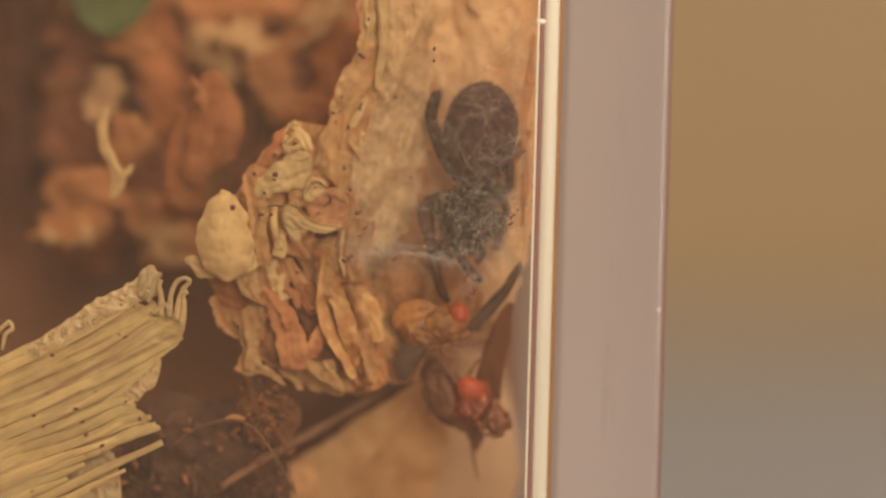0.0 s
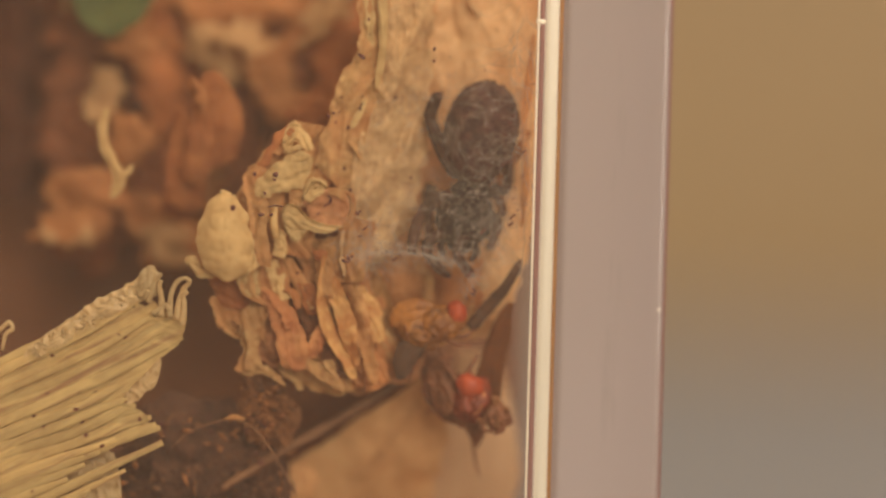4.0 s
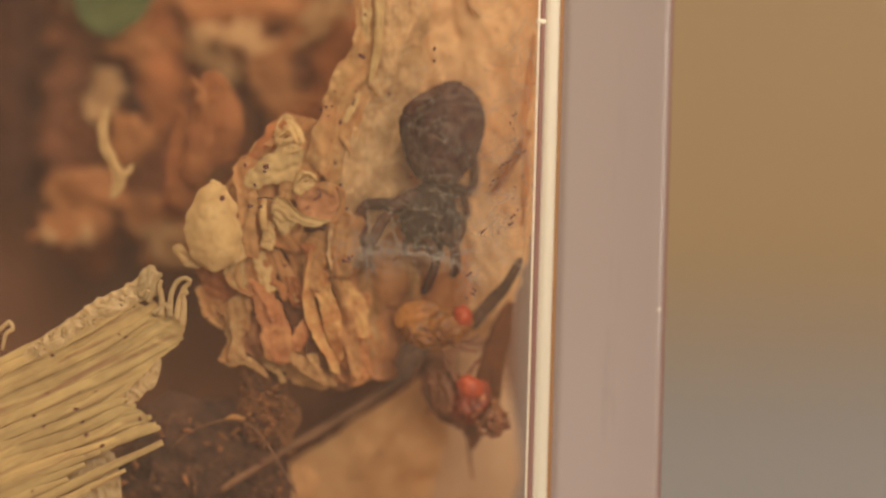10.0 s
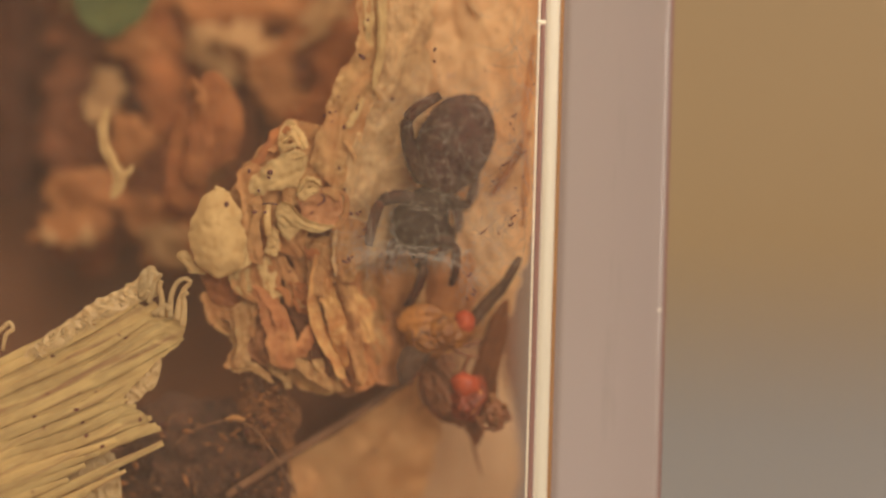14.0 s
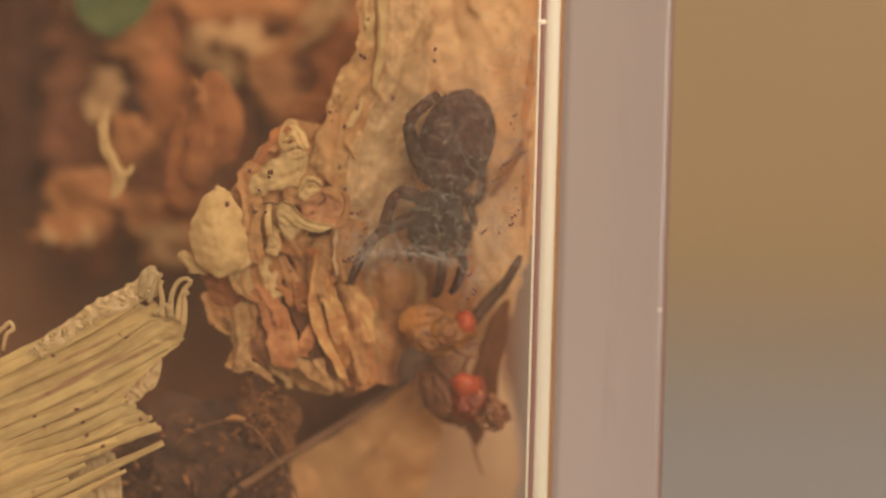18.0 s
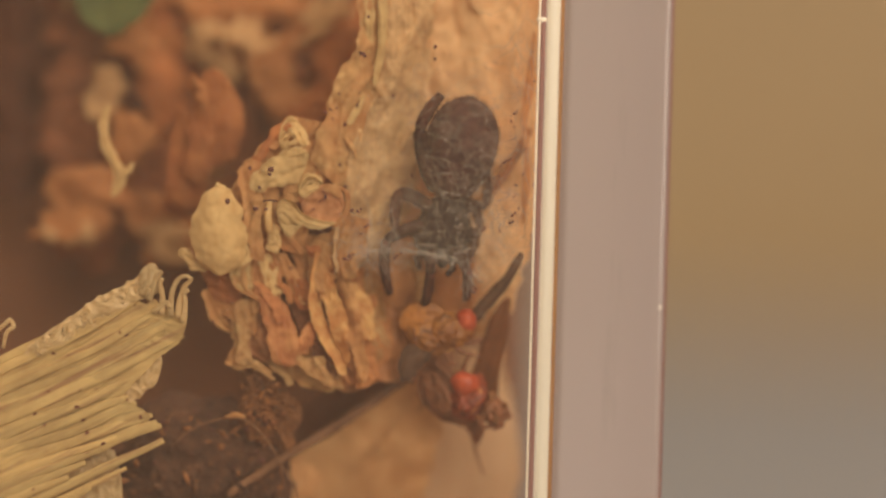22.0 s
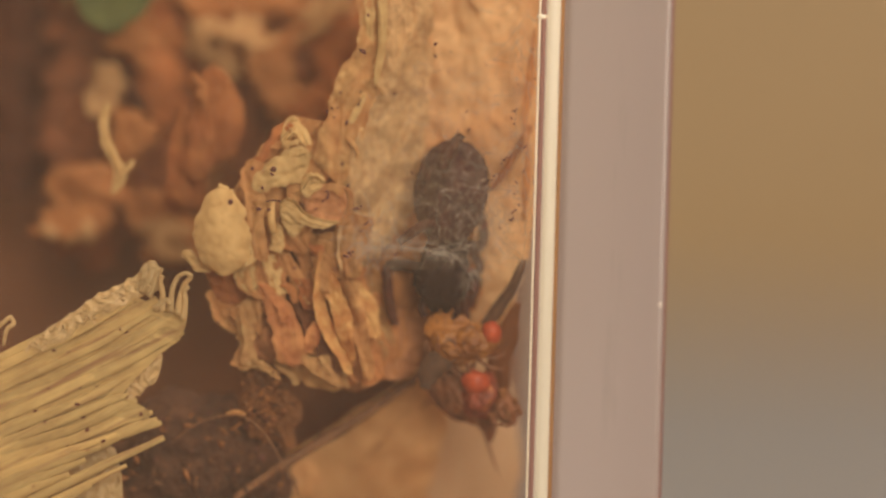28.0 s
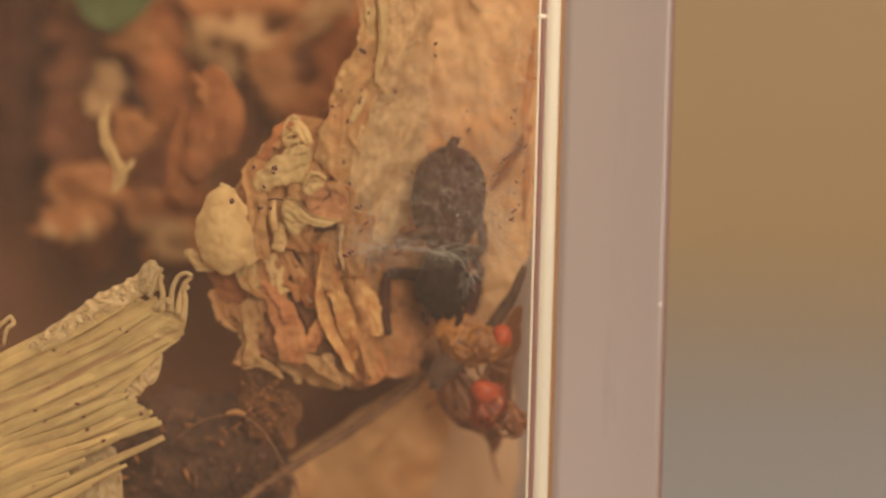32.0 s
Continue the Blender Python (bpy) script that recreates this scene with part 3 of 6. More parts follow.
    litter_leaf(FAWN, "pale tan leaf edge arching over the litter", [(330, 40), (376, 34), (424, 44), (462, 66), (486, 92)], [(340, 66), (384, 70), (420, 92), (444, 118), (456, 136)], 9.2, 192, pleat=8)
    litter_leaf(FAWN, "pale leaf behind the arching leaf", [(330, 60), (370, 80), (410, 110), (440, 140)], [(320, 90), (352, 116), (384, 140), (404, 160)], 10.4, 292)
    litter_leaf(PEACH, "orange-tan dried leaf in the litter", [(456, 90), (452, 130), (462, 180), (484, 226)], [(508, 70), (520, 120), (528, 170), (536, 220)], 9.0, 93)
    litter_leaf(PEACH, "peach-brown leaf lying across the litter", [(270, -20), (350, -16), (430, -10), (520, -10), (560, 0)], [(300, 26), (360, 34), (430, 44), (500, 50), (540, 60)], 10.6, 14, pleat=12)
    litter_leaf(SHADE_UMBER, "scrap coloured dark for the shaded gap between dead leaves", [(470, 52), (490, 50), (512, 54)], [(472, 68), (492, 70), (510, 68)], 9.9, 215)
    litter_leaf(FAWN, "pale tan curled leaf in the litter", [(556, -30), (552, 10), (546, 40), (532, 84)], [(622, -30), (618, 10), (598, 44), (556, 70)], 8.4, 195)
    litter_leaf(RUST, "rust-brown curled leaf in the litter", [(600, 40), (580, 70), (560, 110), (556, 160), (550, 210)], [(636, 60), (622, 100), (600, 140), (590, 180), (580, 220)], 8.2, 13)
    litter_leaf(RUSSET, "russet-brown leaf under the pale curl", [(546, 80), (528, 104), (520, 130), (526, 150)], [(570, 76), (556, 104), (546, 130), (544, 154)], 8.8, 216)
    litter_leaf(PEACH, "peach-brown leaf under the arching leaf", [(440, 50), (444, 90), (456, 140), (476, 190)], [(560, 40), (548, 90), (540, 140), (536, 190)], 10.2, 217)
    litter_leaf(RUST, "rust-brown leaf beside the husk", [(590, 70), (576, 110), (566, 150)], [(640, 40), (626, 100), (604, 150)], 9.0, 218)
    litter_leaf(RUST, "rust-red curled leaf in the litter", [(530, 170), (520, 200), (508, 230)], [(580, 170), (582, 200), (566, 232)], 7.4, 96)
    litter_leaf(RUSSET, "russet-brown leaf behind the flower", [(404, 130), (408, 200), (412, 270), (400, 350)], [(448, 130), (466, 200), (462, 270), (436, 350)], 11, 199, pleat=14)
    litter_leaf(PEACH, "dull peach leaf above the soil", [(214, 330), (220, 370), (250, 420), (270, 480)], [(300, 350), (330, 390), (350, 430), (352, 480)], 9.6, 97, pleat=12, wave=12)
    litter_leaf(FAWN, "pale leaf tip above the soil", [(262, 400), (264, 430), (274, 470)], [(318, 400), (330, 430), (330, 476)], 9.0, 197)
    litter_leaf(RUSSET, "russet leaf above the soil", [(236, 262), (240, 320), (262, 370)], [(320, 262), (320, 320), (330, 380)], 10.6, 10)
    # Broad dark leaves that paint the shade at the left.
    litter_leaf(SHADE_UMBER, "umber leaf coloured dark for the shaded left corner", [(-60, -60), (-50, 100), (-40, 250), (-30, 360)], [(110, -60), (104, 80), (84, 220), (82, 340)], 13, 171, pleat=20, wave=18)
    litter_leaf(SHADE_UMBER, "umber leaf coloured dark for shade behind the litter", [(70, 40), (66, 100), (50, 150)], [(128, 40), (126, 90), (100, 150)], 12, 172)
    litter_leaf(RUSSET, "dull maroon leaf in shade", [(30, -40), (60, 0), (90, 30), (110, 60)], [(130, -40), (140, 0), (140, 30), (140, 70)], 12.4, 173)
    # scraps between them
    rng = random.Random(12)
    for i in range(40):
        u, v = rng.uniform(110, 640), rng.uniform(-50, 400)
        if 390 < u < 470 and v > 130 or v > 330 and u > 330:
            continue
        lean, n, w, d = rng.uniform(0.3, 2.4), rng.uniform(40, 80), rng.uniform(14, 30), rng.uniform(10.8, 12.8)
        du, dv, pu, pv = math.cos(lean) * n, math.sin(lean) * n, -math.sin(lean) * w, math.cos(lean) * w
        m, label = rng.choice(((RUST, "rust-brown scrap of dead leaf"), (RUSSET, "russet scrap of dead leaf"), (PEACH, "peach-tan scrap of dead leaf"), (FAWN, "pale fawn scrap of dead leaf")))
        litter_leaf(m, label, [(u - du - pu * 0.4, v - dv - pv * 0.4), (u - pu, v - pv), (u + du - pu * 0.3, v + dv - pv * 0.3)],
                    [(u - du + pu * 0.4, v - dv + pv * 0.4), (u + pu, v + pv), (u + du + pu * 0.3, v + dv + pv * 0.3)], d, 300 + i, deep=rng.uniform(-1.0, 1.0), nu=14, nv=10)
    # the heap behind
    rng = random.Random(7)
    mats = [(RUSSET, "russet dried leaf in the litter"), (RUST, "orange-brown dried leaf in the litter"), (RUSSET, "russet dried leaf in the litter"),
            (RUST, "orange-brown dried leaf in the litter"), (PEACH, "peach-tan dried leaf in the litter")]
    for i in range(110):
        u, v = rng.uniform(20, 660), rng.uniform(-90, 400)
        if u < 130 or v > 330 and u > 340:
            continue
        d = rng.uniform(12.4, 16.5)
        a, n, w = rng.uniform(0.4, 2.7), rng.uniform(55, 110), rng.uniform(30, 60)
        du, dv, pu, pv = math.cos(a) * n, math.sin(a) * n, -math.sin(a) * w, math.cos(a) * w
        m, label = rng.choice(mats)
        litter_leaf(m, label, [(u - du - pu * 0.2, v - dv - pv * 0.2), (u - pu, v - pv), (u + du - pu * 0.3, v + dv - pv * 0.3)],
                    [(u - du + pu * 0.2, v - dv + pv * 0.2), (u + pu, v + pv), (u + du + pu * 0.3, v + dv + pv * 0.3)], d, 20 + i, deep=rng.uniform(-1.5, 1.5), pleat=14, wave=16, nu=16, nv=12)
    leaf = thing("green_leaf", "fresh green leaf tip out of focus", "leaf", at(195, 20, 8))
    part("blade", leafy("blade", [(205, -120, 8.6, 60), (200, -40, 8, 82), (196, 30, 7.6, 62), (198, 66, 7.4, 12)], wrinkle=4, curl=-0.15, ragged=0.03, seed=3), GREEN, leaf)
    part("midrib", tube("midrib", [(205, -120, 8.5, 5), (198, -20, 7.9, 3), (198, 62, 7.4, 1.5)]), GREEN, leaf)


back_litter()


# ================= straw bundle =================
def straw():
    ob = thing("straw_bundle", "torn end of a cream fibrous stalk with frayed strands", "plant stalk", at(60, 740, 1.5))
    for d, a, b in ((0.66, [(40, 618), (88, 590), (120, 566), (146, 546), (160, 537), (200, 516), (236, 498), (262, 472)], [(44, 640), (92, 622), (126, 604), (150, 590), (170, 578), (208, 552), (246, 532), (286, 520)]),
                    (1.1, [(-150, 722), (0, 642), (84, 594), (150, 546), (200, 520), (250, 490)], [(-150, 790), (0, 692), (84, 650), (150, 604), (210, 560), (256, 532)]),
                    (1.15, [(90, 762), (170, 700), (236, 646), (286, 618)], [(130, 806), (196, 752), (236, 712), (284, 672)]),
                    (1.3, [(60, 852), (130, 816), (176, 800), (204, 796)], [(60, 960), (130, 930), (190, 906), (220, 900)])):
        part("pith_sheet", sheet("pith_sheet", [(u, v, d) for u, v in a], [(u, v, d) for u, v in b], bulge=0.1, pleat=2, wave=4, crisp=6, ragged=4, nu=90, nv=30, seed=d * 10, blunt=0.06), PITH, ob, "pale spongy pith")
    for a, b in (([(-150, 740), (0, 658), (100, 612), (200, 558), (262, 536), (300, 548), (332, 560)], [(-150, 960), (0, 880), (90, 828), (150, 780), (215, 706), (270, 646), (322, 602)]),
                 ([(-150, 860), (0, 790), (120, 740), (232, 712)], [(-150, 966), (0, 884), (120, 826), (272, 746)])):
        part("fibre_sheet", sheet("fibre_sheet", [(u, v, 0.86) for u, v in a], [(u, v, 0.86) for u, v in b], bulge=0.02, pleat=3, pleats=8, wave=2, crisp=1, ragged=6, nu=50, nv=90, seed=7, blunt=0.03), STRAW, ob, "straw-coloured fibres packed side by side")
    rng = random.Random(3)
    # strands fan out from the stalk: start height, end point
    ends = [(244, 512), (262, 522), (296, 545), (318, 556), (330, 562), (322, 575), (306, 583), (324, 598), (316, 607), (290, 612), (262, 622),
            (250, 636), (232, 652), (240, 668), (214, 690), (226, 706), (240, 716), (224, 735), (268, 738), (276, 750), (284, 757), (250, 768)]
    for i, (eu, ev) in enumerate(ends):
        f = i / (len(ends) - 1)
        sv = ev + (0.53 - 0.2 * f) * eu
        w = rng.uniform(7.0, 10.5)
        bow = rng.uniform(-8, 8)
        d = 0.80 + rng.uniform(-0.05, 0.05)
        part("strand", tube("strand", [(-150, sv + 80 - 30 * f, d + 0.2, w), (0, sv, d, w), (eu * 0.55, sv + (ev - sv) * 0.52 + bow, d - 0.1, w * 0.95),
                                       (eu * 0.85, sv + (ev - sv) * 0.86 + bow * 0.4, d, w * 0.85), (eu, ev, d + 0.1, w * 0.45)], 10, 26, 0.15, 0.3, i), STRAW, ob)
    for i, (a, b, c, w) in enumerate((((-80, 960), (80, 880), (288, 783), 10), ((-80, 990), (60, 912), (222, 832), 8), ((-60, 1000), (50, 930), (160, 868), 8),
                                      ((-90, 890), (60, 828), (205, 778), 9), ((-90, 906), (50, 846), (176, 800), 9), ((-90, 922), (40, 866), (150, 822), 9), ((-90, 940), (30, 884), (120, 848), 9))):
        part("strand", tube("strand", [(*a, 0.8, w), (*b, 0.5, w), (*c, 0.4, w * 0.5)], 10, 20, 0.25, 0.3, 40 + i), STRAW, ob)
    part("frayed_tip", sheet("frayed_tip", [(232, 524, 0.6), (246, 498, 0.5), (258, 474, 0.45), (268, 466, 0.45)], [(266, 536, 0.6), (280, 516, 0.5), (285, 494, 0.45), (276, 474, 0.45)], bulge=0.3, pleat=4, pleats=9, wave=3, ragged=4, seed=91, crisp=4), PITH, ob, "torn pale flap")
    # curled frayed tips
    for i, pts in enumerate(([(262, 535), (270, 512), (276, 496), (285, 484)],
                             [(284, 560), (286, 530), (282, 508), (285, 496)], [(300, 562), (302, 525), (312, 500), (328, 492), (336, 500)],
                             [(312, 566), (318, 530), (326, 510), (334, 502), (337, 494)], [(322, 575), (326, 545), (324, 524), (332, 516)],
                             [(246, 520), (256, 524), (262, 514)], [(270, 556), (292, 540), (300, 548)])):
        part("frayed_tip", tube("frayed_tip", [(u, v, 0.5 - 0.12 * k, (6, 5.2, 4.4, 3.8, 3.0)[k]) for k, (u, v) in enumerate(pts)], 8, 18, 0.5, 0.3, 60 + i), PITH, ob)
    # beads of pith along the upper rim
    verts = []
    for i in range(200):
        f = rng.random()
        u, v = 50 + f * 206, 616 - f * 126
        part_v = v + rng.uniform(-2, 34) * (1 - 0.3 * f)
        r = rng.uniform(1.0, 3.0)
        verts.append(blob("bead", u, part_v, 0.63 + rng.uniform(-0.05, 0.05), r, r, r, 0, 0.3, i, 2))
    joined = bmesh.new()
    for me in verts:
        joined.from_mesh(me)
        bpy.data.meshes.remove(me)
    me = bpy.data.meshes.new("pith_beads")
    joined.to_mesh(me)
    joined.free()
    me.polygons.foreach_set("use_smooth", [True] * len(me.polygons))
    tagged(part("pith_beads", me, PITH, ob, "foamy white pith along the torn rim"), kind="stuff")
    shred = thing("straw_shred", "small looped cream straw shred", "straw", at(12, 585, 1.2))
    part("loop", tube("loop", [(-20, 600, 1.2, 4), (6, 578, 1.1, 4), (16, 570, 1.1, 4), (22, 582, 1.1, 4), (10, 592, 1.1, 4), (4, 620, 1.2, 3)], 8, 24), PITH, shred)


straw()


# ================= flower head (moves) =================
HEAD_PIVOT = (540, 420, 1.5)


def flower_head():
    ob = thing("dried_flower_head", "shrivelled dry flower head of cream and salmon petals", "dried flower", at(*HEAD_PIVOT))
    count = [0]

    def petal(name, material, d, a, b, label="", deep=0.0, **k):
        """A piece between two edges: its depth at the first edge, and how much further back the second edge lies."""
        count[0] += 1
        k = {"blunt": 0.0 if name in ("husk", "sheath") else 0.14, "crisp": 2.6, "ragged": 3.4, "nu": 36, "nv": 22, **k}
        if name == "lobe":
            k = {**k, "crisp": 4.6, "ragged": 4.5, "blunt": 0.08}
        if name == "petal" and a[0][1] > 400:
            k = {"pleats": 17, **k, "warp": 3.0, "crisp": 3.6, "blunt": 0.04, "nu": 44, "nv": 30}
        k["bulge"], k["wave"] = k.get("bulge", 0.12) * 0.45, k.get("wave", 3.0) * 1.5
        low = min(1.0, max(0.0, (a[0][1] + b[-1][1] - 880) / 240))    # the lower petals stand further back
        d = 1.2 + (d - 1.2) * 0.5 + 0.9 * low if d < 3 else d
        k["pleat"], k["pleats"] = k.get("pleat", 4.0) * (1.2 if name in ("seed", "husk", "bud") else 1.45), k.get("pleats", 15) * (1.0 if name in ("seed", "husk") else 0.8)
        if name == "petal":
            grow = [((q[0] - p[0]) * 0.18, (q[1] - p[1]) * 0.18) for p, q in zip(a, b)]
            a, b = [(p[0] - g[0], p[1] - g[1]) for p, g in zip(a, grow)], [(q[0] + g[0], q[1] + g[1]) for q, g in zip(b, grow)]
        part(name, sheet(name, [(u, v, d) for u, v in a], [(u, v, d + deep) for u, v in b], seed=500 + count[0], **k), material, ob, label)

    # the long husk that backs the web
    petal("husk", PAPER, 2.0, [(668, -60), (676, 60), (668, 130), (645, 210), (622, 300), (606, 400), (600, 486)], [(772, -60), (768, 60), (760, 180), (748, 300), (726, 390), (672, 462), (630, 496)],
          "long pale papery husk filmed with silk", deep=1.0, pleat=7, pleats=30, wave=8, bulge=0.04, nu=80, nv=50, ragged=5, crisp=7)
    petal("husk", PALEHUSK, 1.9, [(630, -60), (636, 40), (630, 92), (604, 128), (588, 170), (576, 220), (558, 292)], [(692, -60), (688, 50), (680, 110), (662, 180), (646, 240), (632, 300), (616, 350)],
          "pale yellow folded husk with a ragged rim", pleat=6, pleats=20, wave=5, bulge=0.10, nu=60, nv=30, ragged=4, crisp=4)
    petal("husk_fold", CREAM, 1.45, [(662, -60), (668, 20), (670, 80), (664, 130), (662, 158)], [(682, -60), (687, 24), (684, 84), (676, 130), (667, 160)], "pale folded husk strip", bulge=0.6, pleat=2, wave=2, ragged=1.5)
    petal("husk_fold", CREAM, 1.75, [(636, -60), (640, 0), (648, 50), (652, 100)], [(656, -60), (660, 0), (662, 50), (658, 100)], bulge=0.3, pleat=3, wave=3, ragged=3)
    petal("husk_fold", CREAM, 1.6, [(646, 170), (632, 196), (616, 222)], [(652, 176), (642, 206), (626, 230)], bulge=0.5, pleat=1, wave=2, ragged=1)
    petal("husk_fold", PALEHUSK, 1.6, [(612, 250), (622, 262), (636, 284)], [(618, 248), (632, 262), (640, 280)], bulge=0.4, pleat=1, wave=1, ragged=1)
    petal("husk_fold", PALEHUSK, 1.8, [(664, 158), (672, 168), (682, 178)], [(668, 156), (678, 166), (684, 176)], bulge=0.4, pleat=1, wave=1, ragged=1)
    petal("husk_fold", PEACH, 2.2, [(622, 300), (612, 340), (616, 380), (600, 420)], [(632, 296), (626, 340), (628, 382), (612, 424)], bulge=0.5, pleat=1, wave=2, ragged=1.5)
    petal("husk", TANSOFT, 2.3, [(604, 380), (596, 420), (592, 460), (600, 500)], [(660, 392), (662, 430), (652, 470), (634, 500)], "dull tan inner husk", pleat=6, wave=6, ragged=4)
    # the seed and small lobes round it
    petal("seed", CREAM, 1.0, [(386, 345), (366, 364), (352, 394), (348, 426), (354, 458), (372, 482), (398, 497)], [(416, 345), (430, 368), (439, 396), (446, 426), (447, 456), (436, 480), (408, 497)],
          "plump cream seed husk with dark specks", bulge=1.0, pleat=3, pleats=26, wave=3, ragged=3, thick=6, crisp=2, nu=48, nv=34, blunt=0.0)
    for u, v, r in ((412, 368, 4.5), (388, 392, 2.6), (374, 396, 2.0), (404, 444, 1.8), (428, 402, 2.0), (382, 452, 1.6)):
        part("speck", blob("speck", u, v, 0.70 + 0.00018 * (u - 397) ** 2, r, r, r * 0.5, 0, 0.3, u, 2), FRASS, ob, "purplish-brown speck")
    petal("lobe", CREAM, 0.9, [(384, 350), (396, 340), (410, 342)], [(388, 362), (400, 360), (414, 362)], bulge=0.5, pleat=2, wave=2, ragged=3)
    petal("lobe", CREAM, 1.3, [(326, 456), (338, 476), (356, 490), (374, 496)], [(340, 450), (350, 468), (364, 480), (380, 490)], bulge=0.4, pleat=2, wave=3, ragged=3)
    petal("lobe", CREAM, 1.1, [(414, 486), (420, 504), (434, 520), (446, 532)], [(440, 470), (458, 490), (464, 512), (454, 532)], "cream lobe under the seed", bulge=0.45, pleat=3, wave=4, ragged=3)
    petal("lobe", CREAM, 1.2, [(430, 400), (436, 430), (438, 460), (430, 484)], [(446, 404), (452, 436), (454, 466), (446, 486)], bulge=0.4, pleat=2, wave=2, ragged=3)
    petal("bract", TANSOFT, 2.2, [(418, 320), (424, 380), (420, 440), (424, 500), (440, 540)], [(470, 320), (484, 380), (486, 440), (490, 500), (500, 540)], "tan sheath behind the seed", pleat=5, wave=5)
    # upper cluster
    petal("sheath", TANSOFT, 2.1, [(516, 212), (480, 252), (452, 290), (434, 302), (430, 336), (440, 376), (452, 436)], [(606, 230), (596, 290), (584, 330), (566, 380), (552, 440), (548, 450), (546, 460)],
          "broad brown-pink sheath petal", pleat=6, wave=6, bulge=-0.05, nu=40, nv=26)
    petal("bract", RUST, 1.5, [(513, 210), (478, 254), (452, 292), (446, 300)], [(524, 220), (492, 262), (468, 298), (456, 310)], "orange-brown bract edge", bulge=0.4, pleat=2, wave=2)
    petal("bract", TANSOFT, 1.4, [(436, 296), (428, 318), (432, 350), (442, 392), (448, 430)], [(462, 290), (474, 308), (464, 346), (458, 396), (462, 436)], "tan bract", bulge=0.35, pleat=3, wave=3)
    petal("lobe", CREAM, 1.15, [(448, 334), (468, 302), (494, 284), (522, 272), (552, 266)], [(454, 352), (480, 348), (508, 336), (538, 322), (556, 298)], "swollen cream lobe", bulge=0.42, pleat=3, wave=4, ragged=2, nu=34, nv=20)
    petal("lobe", CREAM, 1.0, [(512, 280), (526, 267), (550, 268)], [(514, 288), (530, 291), (548, 286)], bulge=0.5, pleat=1, wave=2)
    petal("lobe", CREAM, 1.1, [(500, 238), (514, 224), (530, 218), (542, 240), (556, 260)], [(500, 268), (512, 262), (524, 254), (536, 260), (550, 268)], "crumpled cream lobe", bulge=0.2, pleat=7, pleats=13, wave=7, ragged=4)
    petal("lobe", RUST, 1.05, [(504, 238), (512, 228), (520, 226)], [(510, 240), (516, 234), (522, 232)], bulge=0.2, pleat=1, wave=1)
    petal("lobe", CREAM, 0.95, [(504, 262), (518, 258), (532, 252)], [(506, 270), (520, 266), (534, 260)], bulge=0.6, pleat=1, wave=2)
    petal("lobe", CREAM, 1.0, [(530, 346), (546, 318), (560, 312), (578, 322)], [(540, 350), (554, 342), (566, 338), (580, 336)], "ruffled cream lobe", bulge=0.25, pleat=5, pleats=12, wave=6, ragged=3)
    petal("lobe", TANSOFT, 1.2, [(510, 338), (530, 336), (548, 340)], [(512, 358), (530, 366), (546, 372)], bulge=0.2, pleat=3, wave=3)
    petal("bud", BUD, 1.1, [(534, 354), (552, 340), (580, 334), (606, 340), (620, 356)], [(540, 366), (552, 388), (574, 398), (598, 402), (616, 386)], "salmon-brown shrivelled petal", bulge=-0.12, pleat=2, wave=2.5, ragged=1.5)
    petal("petal", CREAM, 0.85, [(536, 350), (552, 338), (572, 333)], [(544, 358), (560, 346), (578, 340)], "torn cream petal edge", bulge=0.3, pleat=2, wave=4, ragged=5)
    petal("petal", PALEHUSK, 0.9, [(580, 334), (598, 337), (614, 348)], [(580, 340), (596, 346), (610, 356)], bulge=0.3, pleat=2, wave=3, ragged=5)
    for pts in ([(578, 346), (585, 350), (586, 360)], [(573, 366), (580, 360)], [(584, 352), (582, 362)], [(560, 380), (566, 376)]):
        part("crack", tube("crack", [(u, v, 0.98, 1.3) for u, v in pts], 6, 8), FRASS, ob, "dark crack")
    petal("petal", TANSOFT, 1.0, [(604, 338), (620, 352), (618, 384), (600, 406)], [(610, 334), (628, 352), (626, 388), (604, 410)], "thin brown petal rim", bulge=0.5, pleat=1, wave=1, ragged=1)
    petal("petal", CREAM, 0.85, [(499, 360), (524, 370), (546, 388), (572, 398), (606, 400)], [(500, 398), (518, 404), (544, 404), (572, 411), (604, 404)], "curled cream petal", bulge=0.3, pleat=5, pleats=12, wave=4, ragged=2)
    petal("petal", CREAM, 0.95, [(500, 394), (514, 404), (530, 406), (546, 404)], [(504, 406), (520, 422), (532, 418), (544, 410)], bulge=0.5, pleat=2, wave=3)
    part("stamen", tube("stamen", [(487, 366, 1.0, 4), (484, 392, 0.9, 7), (488, 420, 1.0, 6)], 10, 14), CREAM, ob)
    part("stamen", tube("stamen", [(474, 366, 0.9, 1.2), (488, 364, 0.85, 1.5), (502, 366, 0.9, 1.2)], 6, 10), FRASS, ob, "dark thread across the stamens")
    petal("petal", TANSOFT, 1.15, [(458, 352), (456, 392), (454, 440), (460, 470)], [(478, 350), (472, 392), (472, 440), (480, 474)], bulge=0.4, pleat=2, wave=3)
    petal("petal", CREAM, 1.3, [(490, 404), (488, 430), (484, 452)], [(504, 410), (506, 436), (500, 458)], bulge=0.4, pleat=2, wave=3)
    # middle petals
    petal("petal", TANSOFT, 1.6, [(452, 430), (455, 466), (462, 500), (472, 524)], [(482, 430), (494, 470), (502, 502), (506, 540)], "creamy tan petal", bulge=0.15, pleat=5, wave=4)
    petal("petal", CREAM, 1.5, [(462, 440), (474, 476), (486, 508), (492, 534)], [(476, 436), (492, 474), (504, 504), (510, 530)], bulge=0.3, pleat=2, wave=4)
